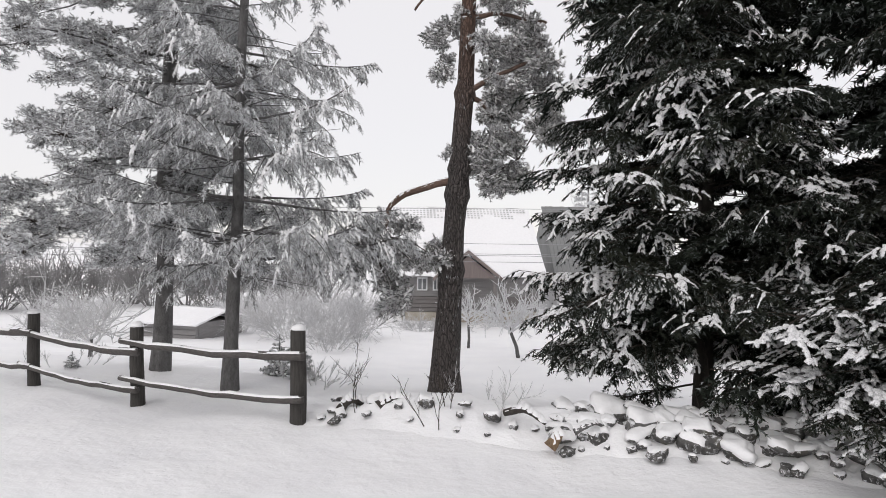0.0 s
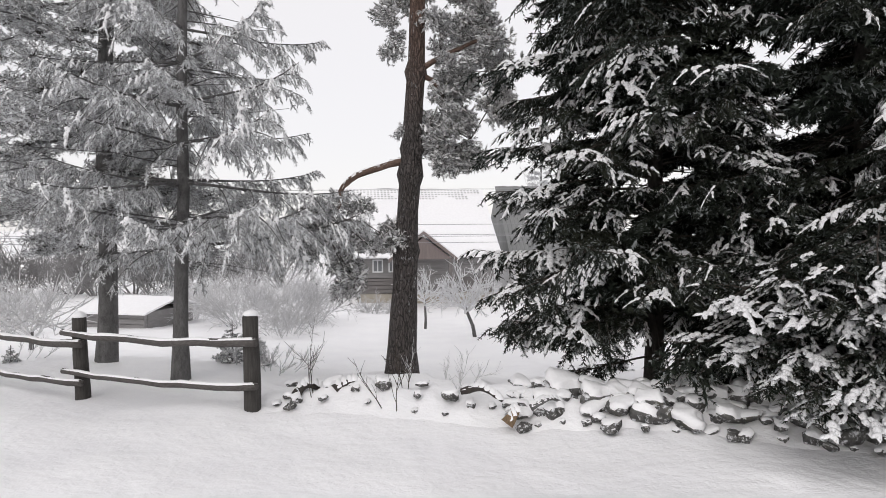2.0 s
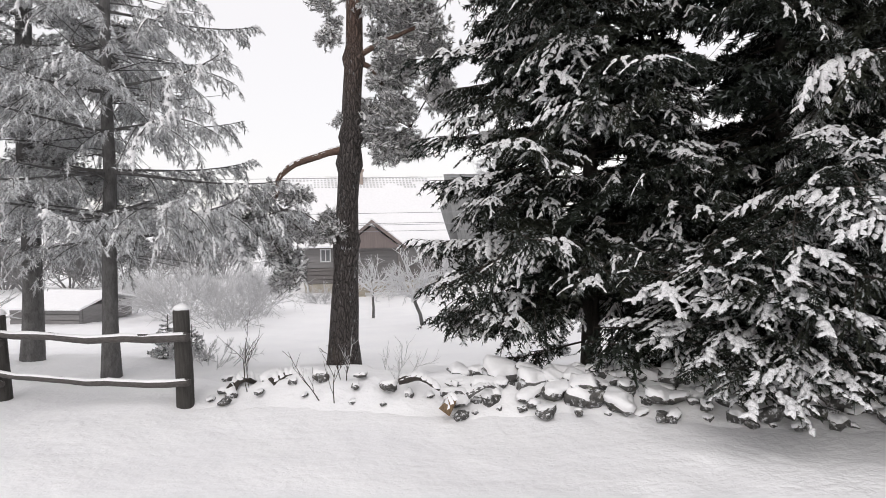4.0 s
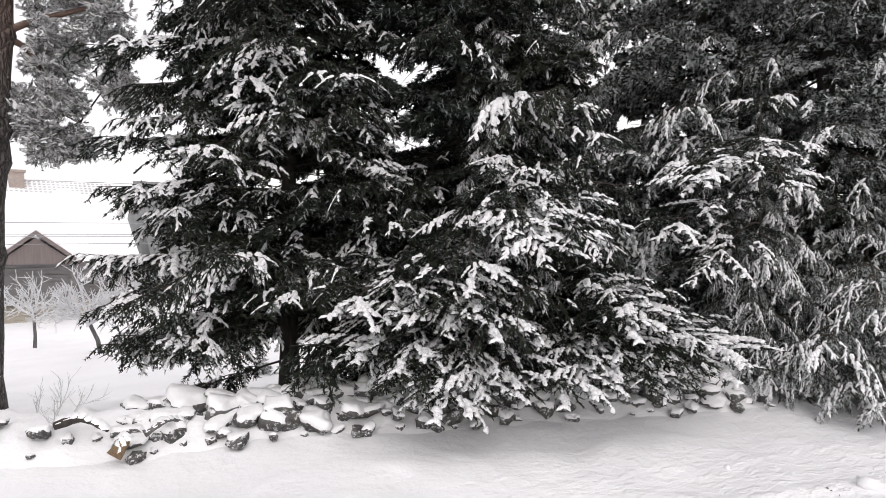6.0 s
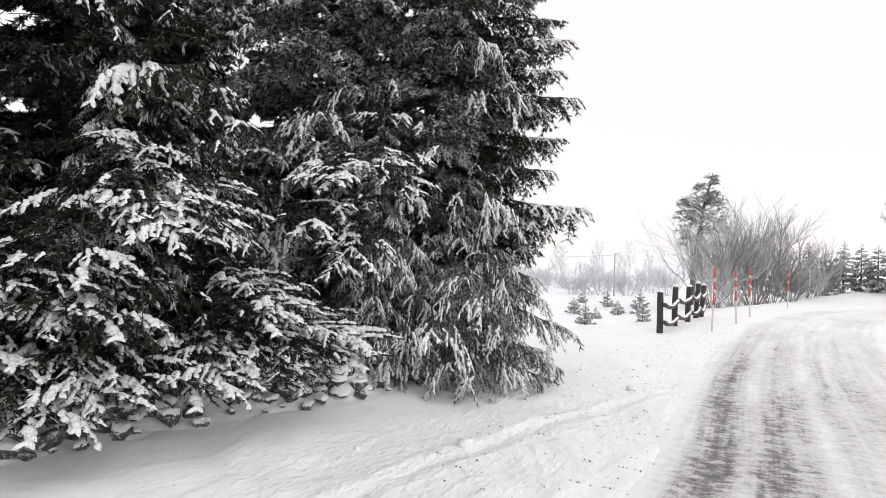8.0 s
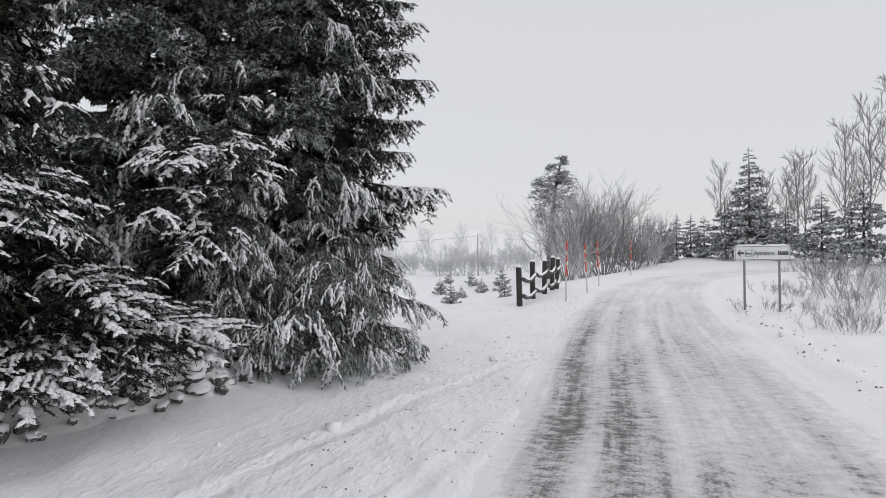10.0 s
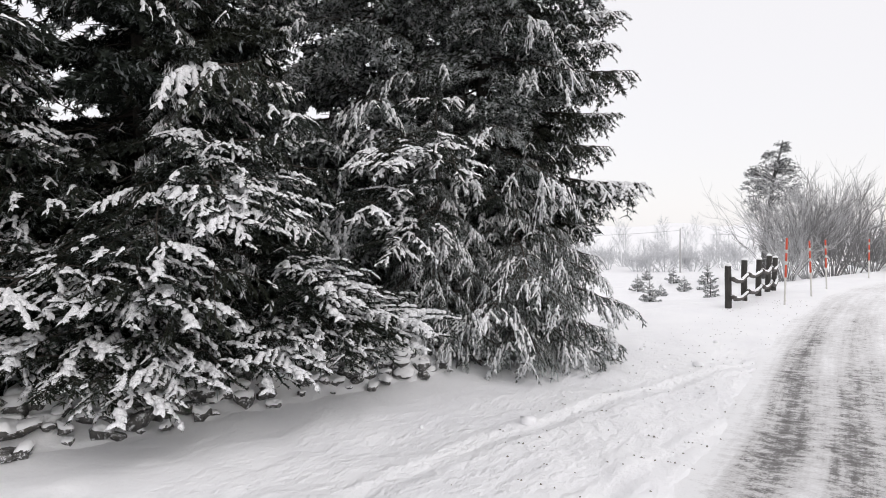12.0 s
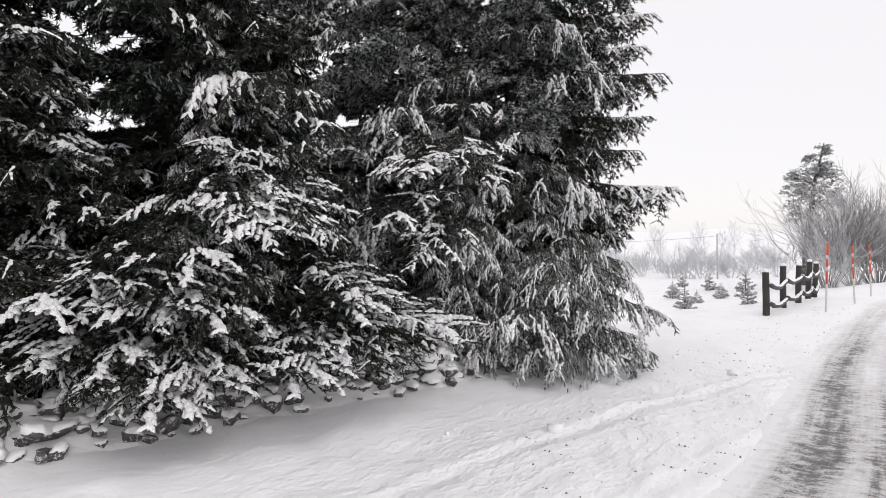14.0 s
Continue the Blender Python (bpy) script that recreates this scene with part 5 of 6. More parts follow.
def pine_tree():
    t = thing("pine_tree", "tall leaning pine with flaking bark and frosted needle clumps", "pine", (-0.75, 8.68, 0))
    rng = np.random.RandomState(4)
    hz = np.array([-0.3, 0, 0.25, 0.7, 1.2, 1.5, 1.62, 1.75, 2.2, 2.55, 2.68, 2.95, 3.05, 3.2, 3.7, 4.0, 4.12, 4.3, 5.5, 6.5, 8.0, 9.5, 11.0])
    cx = np.interp(hz, [0, 1.93, 3.05, 4.41, 5.45, 11], [0, 0.09, 0.17, 0.25, 0.28, 0.35])
    rr = np.interp(hz, [-0.3, 0, 0.3, 1, 2, 3, 4.4, 5.5, 11], [0.27, 0.235, 0.205, 0.175, 0.152, 0.14, 0.115, 0.1, 0.03])
    for zk in (1.62, 2.68, 3.05, 4.12):
        rr += 0.04 * np.exp(-(((hz - zk) / 0.08) ** 2))
    part("trunk", Build().tube(np.stack([cx, 0 * cx, hz], 1), rr, 18, 0, rough=0.06, seed=3).mesh("pine_trunk", [PINE_BARK]), t)
    limbs = [
        ([(0.15, 0, 2.92), (-0.2, -0.03, 2.83), (-0.6, -0.06, 2.68), (-0.8, -0.08, 2.52), (-0.85, -0.08, 2.25), (-1.05, -0.1, 2.12)], 0.052),
        ([(0.24, 0, 4.1), (0.5, 0.05, 4.0), (0.75, 0.1, 3.7), (1.0, 0.1, 3.2)], 0.045),
        ([(0.24, 0, 4.15), (0.7, -0.1, 4.35), (1.3, -0.2, 4.6)], 0.045),
        ([(0.27, 0, 5.2), (0.7, 0.1, 5.3), (1.4, 0.2, 5.2)], 0.04),
        ([(0.27, 0, 5.6), (-0.2, -0.1, 5.6), (-0.5, -0.1, 5.3)], 0.03),
        ([(0.2, 0, 3.3), (0.35, 0.1, 3.2), (0.65, 0.2, 3.0)], 0.028),
    ]
    for i, (pts, r) in enumerate(limbs):
        fine = np.array(pts)
        kk = np.linspace(0, len(fine) - 1, len(fine) * 3)
        fine = np.stack([np.interp(kk, range(len(fine)), fine[:, a]) for a in range(3)], 1)
        fine += rng.uniform(-0.014, 0.014, fine.shape)
        lb = part("limb", Build().tube(fine, np.linspace(r, r * 0.5, len(fine)), 8, 0, rough=0.1, seed=i).mesh("limb", [LIMB_BARK]), t)
        b = Build()
        snow_fingers(b, fine[:-1] + [0, 0, r * 0.55], fine[1:] + [0, 0, r * 0.5], r * 0.75, r * 0.6, rng)
        part("snow", b.mesh("limb_snow", [SNOW_CAP]), lb, "snow lying along the limb")
    spots = []
    for (x, y, z), n, s in (((-1.0, -0.05, 1.95), 9, 0.26), ((-1.35, -0.05, 1.9), 7, 0.22), ((-0.55, 0, 1.85), 8, 0.24), ((-0.22, 0.02, 1.75), 4, 0.14), ((-0.85, 0, 1.45), 6, 0.15), ((-0.78, 0, 1.08), 5, 0.12),
                            ((0.72, 0, 4.6), 7, 0.2), ((1.2, 0, 4.6), 8, 0.24), ((1.4, 0, 4.2), 6, 0.17), ((0.97, 0, 4.05), 6, 0.17), ((0.62, 0, 4.1), 5, 0.14), ((0.72, 0, 3.72), 5, 0.13), ((0.86, 0, 3.42), 6, 0.12),
                            ((1.35, 0, 3.7), 4, 0.1), ((1.55, 0, 3.42), 4, 0.1), ((0.42, 0.15, 3.4), 4, 0.1), ((0.45, 0.15, 3.12), 6, 0.12), ((0.68, 0.1, 2.95), 6, 0.12), ((1.0, 0.1, 2.95), 5, 0.11), ((-0.1, 0, 4.5), 3, 0.1), ((0.0, 0.1, 3.3), 1, 0.05),
                            ((1.2, 0, 5.1), 9, 0.36), ((0.6, 0.1, 5.3), 8, 0.36), ((-0.15, -0.1, 5.2), 5, 0.25), ((0.5, 0, 6.5), 10, 0.8), ((0.3, 0, 8.0), 12, 0.9), ((0.35, 0, 9.6), 10, 0.7), ((0.35, 0, 10.8), 6, 0.4)):
        for _ in range(n):
            spots.append((x + rng.normal(0, s) * 0.8, y + rng.normal(0, s), z + rng.normal(0, s) * 0.8))
    for x, y, z in spots:
        bm, sm = CLUMPS[rng.randint(5)]
        sc = rng.uniform(0.55, 1.0)
        ob = tagged(part("needle_clump", bm, t, "", pose(x, y, z, 0, rng.uniform(-25, 25), rng.uniform(0, 360)) @ Matrix.Diagonal((sc, sc, sc, 1))), kind="stuff")
        tagged(part("snow", sm, ob), kind="stuff")
    b = Build()
    for i in range(34):
        x, y, z = spots[rng.randint(len(spots))]
        a = np.array(limbs[0][0][-1] if z < 2.5 else (limbs[1][0][-1] if z < 3.9 else (limbs[2][0][-1] if z < 5 else limbs[3][0][-1])), float)
        if z > 5.9:
            continue
        e = np.array([x, y, z])
        mid = (a + e) / 2 + rng.uniform(-0.1, 0.1, 3) + [0, 0, 0.1]
        b.tube([a, mid, e], [0.012, 0.008, 0.004], 4, 0, cap=False)
    tagged(part("twigwork", b.mesh("pine_twigs", [TWIG]), t), kind="stuff")
    return t


pine_tree()
# ---- frosted pine behind the fence ----
RIME_CLUMPS = [pine_clump(90 + i, 0.34, 88, NEEDLE_RIME, 0.05, 3) for i in range(4)]


def frosted_pine():
    t = thing("pine_tree", "broad pine behind the fence, grey with hoarfrost", "pine", (-5.15, 9.1, -0.05), 0, "frosted trees behind the fence")
    rng = np.random.RandomState(21)
    hz = np.linspace(-0.25, 11, 16)
    rr = np.interp(hz, [-0.25, 0.2, 2, 5, 11], [0.18, 0.145, 0.12, 0.1, 0.03])
    part("trunk", Build().tube(np.stack([0.016 * hz + 0.03 * np.sin(hz * 1.3), 0 * hz, hz], 1), rr, 11, 0, rough=0.08, seed=5).mesh("trunk", [BARK_GREY]), t)
    for i in range(66):
        f = (i + rng.rand()) / 66
        z = 1.95 + 8.4 * f**1.35
        ln = (3.3 * (1 - z / 12.5) ** 0.75 + 0.2) * rng.uniform(0.65, 1.1)
        a = i * 2.39996 + rng.uniform(-0.3, 0.3)
        if math.cos(a) > 0.3:
            ln *= 0.6
        d = np.array([math.cos(a), math.sin(a), rng.uniform(-0.12, 0.22)])
        k = np.linspace(0, 1, 6)
        pts = np.array([0.016 * z, 0, z]) + ln * k[:, None] * d - np.array([0, 0, 1]) * (k[:, None] ** 2) * ln * 0.2 + rng.normal(0, 0.03, (6, 3)) * k[:, None]
        lb = part("limb", Build().tube(pts, 0.03 * (1 - 0.8 * k), 5, 0, cap=False).mesh("limb", [BARK_GREY]), t)
        for j in range(int((3 + ln * 4.6) * (1 if z < 6.4 else 0.4))):
            g = rng.uniform(0.22, 1.03)
            c = np.array([np.interp(g, k, pts[:, q]) for q in range(3)]) + rng.normal(0, 0.16, 3) * [1, 1, 0.7]
            bm, sm = RIME_CLUMPS[rng.randint(4)]
            sc = rng.uniform(0.55, 1.05)
            tagged(part("needle_clump", bm, lb, "", pose(*c, 0, rng.uniform(-20, 20), rng.uniform(0, 360)) @ Matrix.Diagonal((sc * 1.15, sc, sc * 0.8, 1))), kind="stuff")


frosted_pine()

# ---- house and garden buildings ----
# plank and log tones are lightened to hold the mist over the house
SIDING = grainy("mist_paled_grey_planks", (0.2, 0.195, 0.195), (0.31, 0.3, 0.298), 2.2, 0.8, 0.3, 0.01, (0.4, 1, 7))
SIDING_DARK = grainy("mist_paled_brown_grey_logs", (0.14, 0.13, 0.127), (0.22, 0.205, 0.2), 2.2, 0.8, 0.3, 0.01, (0.4, 1, 7))
GABLE_WOOD = grainy("reddish_gable_boards", (0.15, 0.125, 0.12), (0.24, 0.2, 0.19), 2.5, 0.8, 0.3, 0.01, (6, 1, 0.4))
PLINTH = grainy("pale_sandstone_plinth", (0.34, 0.31, 0.26), (0.5, 0.46, 0.39), 2.5, 0.85, 0.4, 0.02)
BARN_GREY = grainy("grey_barn_boards", (0.17, 0.175, 0.175), (0.27, 0.275, 0.275), 2, 0.85, 0.3, 0.01, (6, 1, 0.4))
PLASTER = grainy("pale_frosted_plaster", (0.52, 0.52, 0.53), (0.66, 0.66, 0.67), 2, 0.85, 0.2, 0.01)
CHIMNEY = grainy("weathered_chimney_brick", (0.3, 0.25, 0.22), (0.45, 0.38, 0.34), 7, 0.85, 0.4, 0.01)
FRAME_WHITE = plain("white_window_frame", (0.7, 0.71, 0.72), 0.5, 0.05)
TILE = grainy("frosted_roof_tile", (0.5, 0.5, 0.5), (0.66, 0.66, 0.67), 3, 0.7, 0.2, 0.01)


def glass_mat():
    m, nt, bsdf, co = material("dark_window_glass", 0.05)
    bsdf.inputs["Base Color"].default_value = (0.2, 0.21, 0.22, 1)
    bsdf.inputs["Specular IOR Level"].default_value = 0.6
    return m


GLASS = glass_mat()


def courses(parent, name, x0, x1, z0, z1, y, step, mat, label="", depth=0.04):
    """A wall facing -y, clad with horizontal boards that have shadow gaps."""
    wall = part(name, Build().box((x0 + 0.01, y, z0), (x1 - 0.01, y + 0.12, z1)).mesh(name, [mat], False), parent, label)
    z = z0
    while z < z1 - 0.01:
        part("board", Build().box((x0, y - depth, z), (x1, y + 0.08, min(z1, z + step - 0.025))).mesh("board", [mat], False), wall)
        z += step


def window(parent, x, z, w, h, y):
    b = Build()
    for lo, hi in (((-w / 2, -0.05, -h / 2), (-w / 2 + 0.06, 0.03, h / 2)), ((w / 2 - 0.06, -0.05, -h / 2), (w / 2, 0.03, h / 2)), ((-w / 2 + 0.06, -0.05, h / 2 - 0.06), (w / 2 - 0.06, 0.03, h / 2)),
                   ((-w / 2 + 0.06, -0.05, -h / 2), (w / 2 - 0.06, 0.03, -h / 2 + 0.06)), ((-0.025, -0.045, -h / 2 + 0.06), (0.025, 0.03, h / 2 - 0.06))):
        b.box(lo, hi)
    win = part("window", b.mesh("window_frame", [FRAME_WHITE], False), parent, "white framed window", pose(x, y, z))
    part("pane", Build().box((-w / 2 + 0.06, -0.01, -h / 2 + 0.06), (w / 2 - 0.06, 0.0, h / 2 - 0.06)).mesh("pane", [GLASS], False), win)


def roof_slab(x0, x1, y0, z0, y1, z1, thick, mat, name, lumps=0.04, nx=30, ny=14):
    """A sloping sheet of snow with a rounded lower edge, from the eave (y0, z0) to the ridge (y1, z1)."""
    b, v, f = Build(), [], []
    for i in range(nx + 1):
        for j in range(ny + 1):
            x, g = x0 + (x1 - x0) * i / nx, j / ny
            edge = min(1, min(i, nx - i, j * 1.5) / 1.5)
            t = thick * (0.45 + 0.55 * edge) + lumps * noise.noise((x * 0.9, g * 5, 2.0))
            v += [(x, y0 + (y1 - y0) * g, z0 + (z1 - z0) * g + t)]
    n = ny + 1
    for i in range(nx):
        for j in range(ny):
            f.append((i * n + j, (i + 1) * n + j, (i + 1) * n + j + 1, i * n + j + 1))
    b.add(v, f)
    b.add([(x0, y0, z0), (x1, y0, z0), (x1, y1, z1), (x0, y1, z1)], [(0, 3, 2, 1)])
    rim0 = [i * n for i in range(nx + 1)]
    for i in range(nx):
        p, q = v[rim0[i]], v[rim0[i + 1]]
        b.add([(p[0], p[1], z0), (q[0], q[1], z0), q, p], [(0, 1, 2, 3)])
    for i in (0, nx):
        col = [v[i * n + j] for j in range(n)]
        base = [(c[0], c[1], z0 + (z1 - z0) * j / ny) for j, c in enumerate(col)]
        for j in range(ny):
            q = [base[j], base[j + 1], col[j + 1], col[j]]
            b.add(q if i == 0 else q[::-1], [(3, 2, 1, 0)])
    return b.mesh(name, [mat])


def house():
    gz = -1.52
    h = thing("house", "grey timber house with steep snow-covered roof and porch gable", "house", (-0.95, 30, gz), 9)
    x0, x1, eave, ridge, deep = -3.3, 3.3, 2.45, 5.75, 7.6
    part("plinth", Build().box((x0, 0, -0.3), (x1, deep, 0.62)).mesh("plinth", [PLINTH], False), h, "pale stone plinth")
    courses(h, "siding", x0, x1, 0.64, 1.35, 0.02, 0.2, SIDING_DARK, "dark horizontal logs", 0.07)
    courses(h, "upper_siding", x0, x1, 1.37, eave, 0.06, 0.3, SIDING, "grey boards")
    part("wall", Build().box((x0 + 0.02, 0.19, 0.62), (x1 - 0.02, deep, eave)).mesh("wall", [SIDING], False), h)
    gab = Build()
    for x in (x0, x1 - 0.15):
        gab.add([(x, 0.2, eave), (x, deep, eave), (x, deep / 2, ridge - 0.1), (x + 0.15, 0.2, eave), (x + 0.15, deep, eave), (x + 0.15, deep / 2, ridge - 0.1)], [(0, 2, 1), (3, 4, 5), (0, 3, 5, 2), (1, 2, 5, 4)])
    part("gable_wall", gab.mesh("gable_wall", [SIDING], False), h)
    ex = 0.75
    part("roof", roof_slab(x0 - ex - 0.55, x1 + ex - 0.45, -0.55, eave - 0.12, deep / 2, ridge, 0.17, SNOW, "roof"), h, "thick smooth snow on the roof")
    part("roof", roof_slab(-(x1 + ex - 0.45), -(x0 - ex - 0.55), -0.55 - deep / 2 + deep / 2, eave - 0.12, deep / 2, ridge, 0.17, SNOW, "roof"), h, "", pose(0, deep, 0, 0, 0, 180))
    tiles = Build()
    slope = np.array([0, deep / 2 + 0.55, ridge - eave + 0.12])
    for r in range(5):
        for c in range(44):
            g = 0.97 - 0.035 * r
            if r > 1 and noise.noise((c * 0.13, r * 0.4, 1.0)) < -0.1 * (3 - r):
                continue
            x = x0 - ex - 0.45 + c * 0.18
            p = np.array([x, -0.55, eave - 0.12 + 0.16]) + slope * g
            tiles.box((x, p[1] - 0.05, p[2] - 0.03), (x + 0.1, p[1] + 0.05, p[2] + 0.035))
    tagged(part("tiling", tiles.mesh("tiles", [TILE], False), h, "rows of tile edges showing through the snow"), kind="stuff")
    for x, w in ((-2.35, 0.5), (-1.65, 0.38)):
        window(h, x, 1.95, w, 0.62, -0.02)
    pg = part("porch", Build().add([(-1.35, -1.6, 2.3), (1.35, -1.6, 2.3), (0, -1.6, 3.3), (-1.35, 0.3, 2.3), (1.35, 0.3, 2.3), (0, 0.3, 3.3)], [(0, 1, 2), (3, 5, 4), (0, 2, 5, 3), (1, 4, 5, 2), (0, 3, 4, 1)]).mesh("porch_gable", [GABLE_WOOD], False), h, "porch gable of reddish boards", pose(-0.35, 0, 0))
    for side in (-1, 1):
        b = Build()
        lo, hi = np.array([side * 1.6, 0, 2.15]), np.array([0, 0, 3.42])
        for ya, yb, th in ((-1.75, -1.63, 0.16),):
            b.add([(lo[0], ya, lo[2]), (hi[0], ya, hi[2]), (hi[0], yb, hi[2]), (lo[0], yb, lo[2]), (lo[0], ya, lo[2] + th), (hi[0], ya, hi[2] + th), (hi[0], yb, hi[2] + th), (lo[0], yb, lo[2] + th)],
                  [(0, 3, 2, 1), (4, 5, 6, 7), (0, 1, 5, 4), (1, 2, 6, 5), (2, 3, 7, 6), (3, 0, 4, 7)])
        part("bargeboard", b.mesh("bargeboard", [GABLE_WOOD], False), pg)
        s = Build()
        s.add([(lo[0], -1.7, lo[2] + 0.17), (hi[0], -1.7, hi[2] + 0.17), (hi[0], 0.4, hi[2] + 0.17), (lo[0], 0.4, lo[2] + 0.17), (lo[0], -1.68, lo[2] + 0.24), (hi[0], -1.68, hi[2] + 0.26), (hi[0], 0.4, hi[2] + 0.26), (lo[0], 0.4, lo[2] + 0.24)],
              [(0, 3, 2, 1), (4, 5, 6, 7), (0, 1, 5, 4), (1, 2, 6, 5), (2, 3, 7, 6), (3, 0, 4, 7)])
        part("snow", s.mesh("porch_snow", [SNOW], False), pg, "snow on the porch roof")
        part("porch_post", Build().box((side * 1.25 - 0.43, -1.6, 0.3), (side * 1.25 - 0.27, -1.44, 2.3)).mesh("porch_post", [SIDING_DARK], False), h)
    courses(h, "porch_wall", -1.6, 0.9, 0.62, 2.3, -0.1, 0.3, SIDING)
    st = Build()
    for i in range(3):
        st.box((-1.9, -1.2 - 0.3 * i, 0.0), (-0.7, -0.9 - 0.3 * i, 0.5 - 0.16 * i))
    part("steps", st.mesh("steps", [PLINTH], False), h, "snowy stone steps")
    ch = part("chimney", Build().box((-0.28, -0.28, -0.8), (0.28, 0.28, 0.42)).box((-0.34, -0.34, 0.42), (0.34, 0.34, 0.52)).mesh("chimney", [CHIMNEY], False), h, "weathered brick chimney", pose(-0.45, deep / 2 - 0.3, ridge))
    part("snow", snow_cap_mesh("chimney_snow", 0.34, 0.34, 0.12, 8), ch, "snow on the chimney", pose(0, 0, 0.51))
    part("downpipe", Build().tube([(x0 - 0.25, -0.35, eave - 0.1), (x0 - 0.2, -0.3, 1.2), (x0 + 0.1, -0.1, 0.5), (x0 + 0.1, -0.12, 0.0)], 0.05, 8).mesh("downpipe", [FRAME_WHITE]), h)


house()


def barn():
    h = thing("barn", "grey barn with a steep bare board roof behind the house", "barn", (7.2, 36, -1.85), 9)
    part("wall", Build().box((-3.4, 0.3, -0.4), (3.4, 7.0, 2.6)).mesh("barn_wall", [PLASTER], False), h, "pale frosted lower wall")
    run, rise = 3.6, 4.3
    tilt = math.degrees(math.atan2(rise, run))
    slope = math.hypot(run, rise)
    core = Build()
    core.add([(-3.5, 0.12, 2.5), (3.5, 0.12, 2.5), (3.5, 3.6, 6.7), (-3.5, 3.6, 6.7), (-3.5, 7.1, 2.5), (3.5, 7.1, 2.5)], [(0, 1, 2, 3), (3, 2, 5, 4), (0, 3, 4), (1, 5, 2), (0, 4, 5, 1)])
    roof = part("roof", core.mesh("barn_roof", [BARN_GREY], False), h, "steep grey board roof blown clear of snow")
    shared = Build().box((0.006, 0.0, -0.02), (0.234, slope, 0.03)).mesh("board", [BARN_GREY], False)
    for i in range(30):
        part("board", shared, roof, "", pose(-3.6 + 0.24 * i, 0.0, 2.44 + 0.012 * (i % 3), tilt, 0, 0))


barn()


def shed():
    gz = ground_z(-11, 19.8) - 0.05
    h = thing("shed", "low grey garden shed with snowy roof", "shed", (-10.7, 19.8, gz), -14)
    courses(h, "wall", -1.2, 1.2, 0, 0.55, 0, 0.18, SIDING)
    part("side_wall", Build().box((-1.2, 0.13, 0), (1.2, 2.4, 0.55)).mesh("shed_wall", [SIDING], False), h)
    for i in range(3):
        part("board", Build().box((-1.26 - 0.01 * (i % 2), 0.05, 0.18 * i), (-1.19, 2.4, 0.18 * i + 0.165)).mesh("board", [PLINTH], False), h, "pale bare side board")
    part("roof", roof_slab(-1.45, 1.45, -0.3, 0.5, 1.2, 0.85, 0.12, SNOW, "shed_roof", 0.03, 12, 8), h, "snow on the roof")
    part("roof", roof_slab(-1.45, 1.45, -0.3, 0.5, 1.2, 0.85, 0.12, SNOW, "shed_roof", 0.03, 12, 8), h, "", pose(0, 2.4, 0, 0, 0, 180))


shed()

WIRE = plain("grey_cable_sheath", (0.3, 0.3, 0.31), 0.6)
# pole wood is coloured pale grey, as seen through mist
POLE = grainy("mist_paled_pole_wood", (0.4, 0.39, 0.39), (0.56, 0.55, 0.55), 5, 0.85, 0.3, 0.01, (5, 5, 0.4))


def cable(x0, y0, z0, x1, y1, z1, sag, r):
    k = np.linspace(0, 1, 40)
    pts = np.stack([x0 + (x1 - x0) * k, y0 + (y1 - y0) * k, z0 + (z1 - z0) * k - sag * 4 * k * (1 - k)], 1)
    tagged(new("overhead_cable", Build().tube(pts, r, 5).mesh("cable", [WIRE])), "thin overhead cable strung across the garden", "cable", "overhead cables")


for cz, cs in ((3.8, 0.05), (2.33, 0.1), (1.93, 0.14), (1.84, 0.12), (1.6, 0.15)):
    cable(-30, 27, cz + 0.1, 24, 27, cz + 0.1, cs, 0.011)


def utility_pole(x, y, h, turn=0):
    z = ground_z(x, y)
    p = thing("utility_pole", "slender wooden utility pole with mist painted into its grey", "utility pole", (x, y, z), turn)
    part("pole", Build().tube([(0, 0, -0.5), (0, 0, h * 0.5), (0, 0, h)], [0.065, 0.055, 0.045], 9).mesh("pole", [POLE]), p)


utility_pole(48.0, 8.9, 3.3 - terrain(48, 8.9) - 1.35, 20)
cable(48.0, 8.9, 1.8, 30.0, 30.0, 2.6, 0.7, 0.009)

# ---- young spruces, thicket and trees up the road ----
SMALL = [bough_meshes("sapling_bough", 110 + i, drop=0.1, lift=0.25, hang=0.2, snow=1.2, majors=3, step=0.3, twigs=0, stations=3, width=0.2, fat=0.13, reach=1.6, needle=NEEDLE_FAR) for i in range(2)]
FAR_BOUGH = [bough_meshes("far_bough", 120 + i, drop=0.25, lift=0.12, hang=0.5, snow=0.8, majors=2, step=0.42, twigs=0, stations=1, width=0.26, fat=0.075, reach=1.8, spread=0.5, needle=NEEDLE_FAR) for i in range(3)]


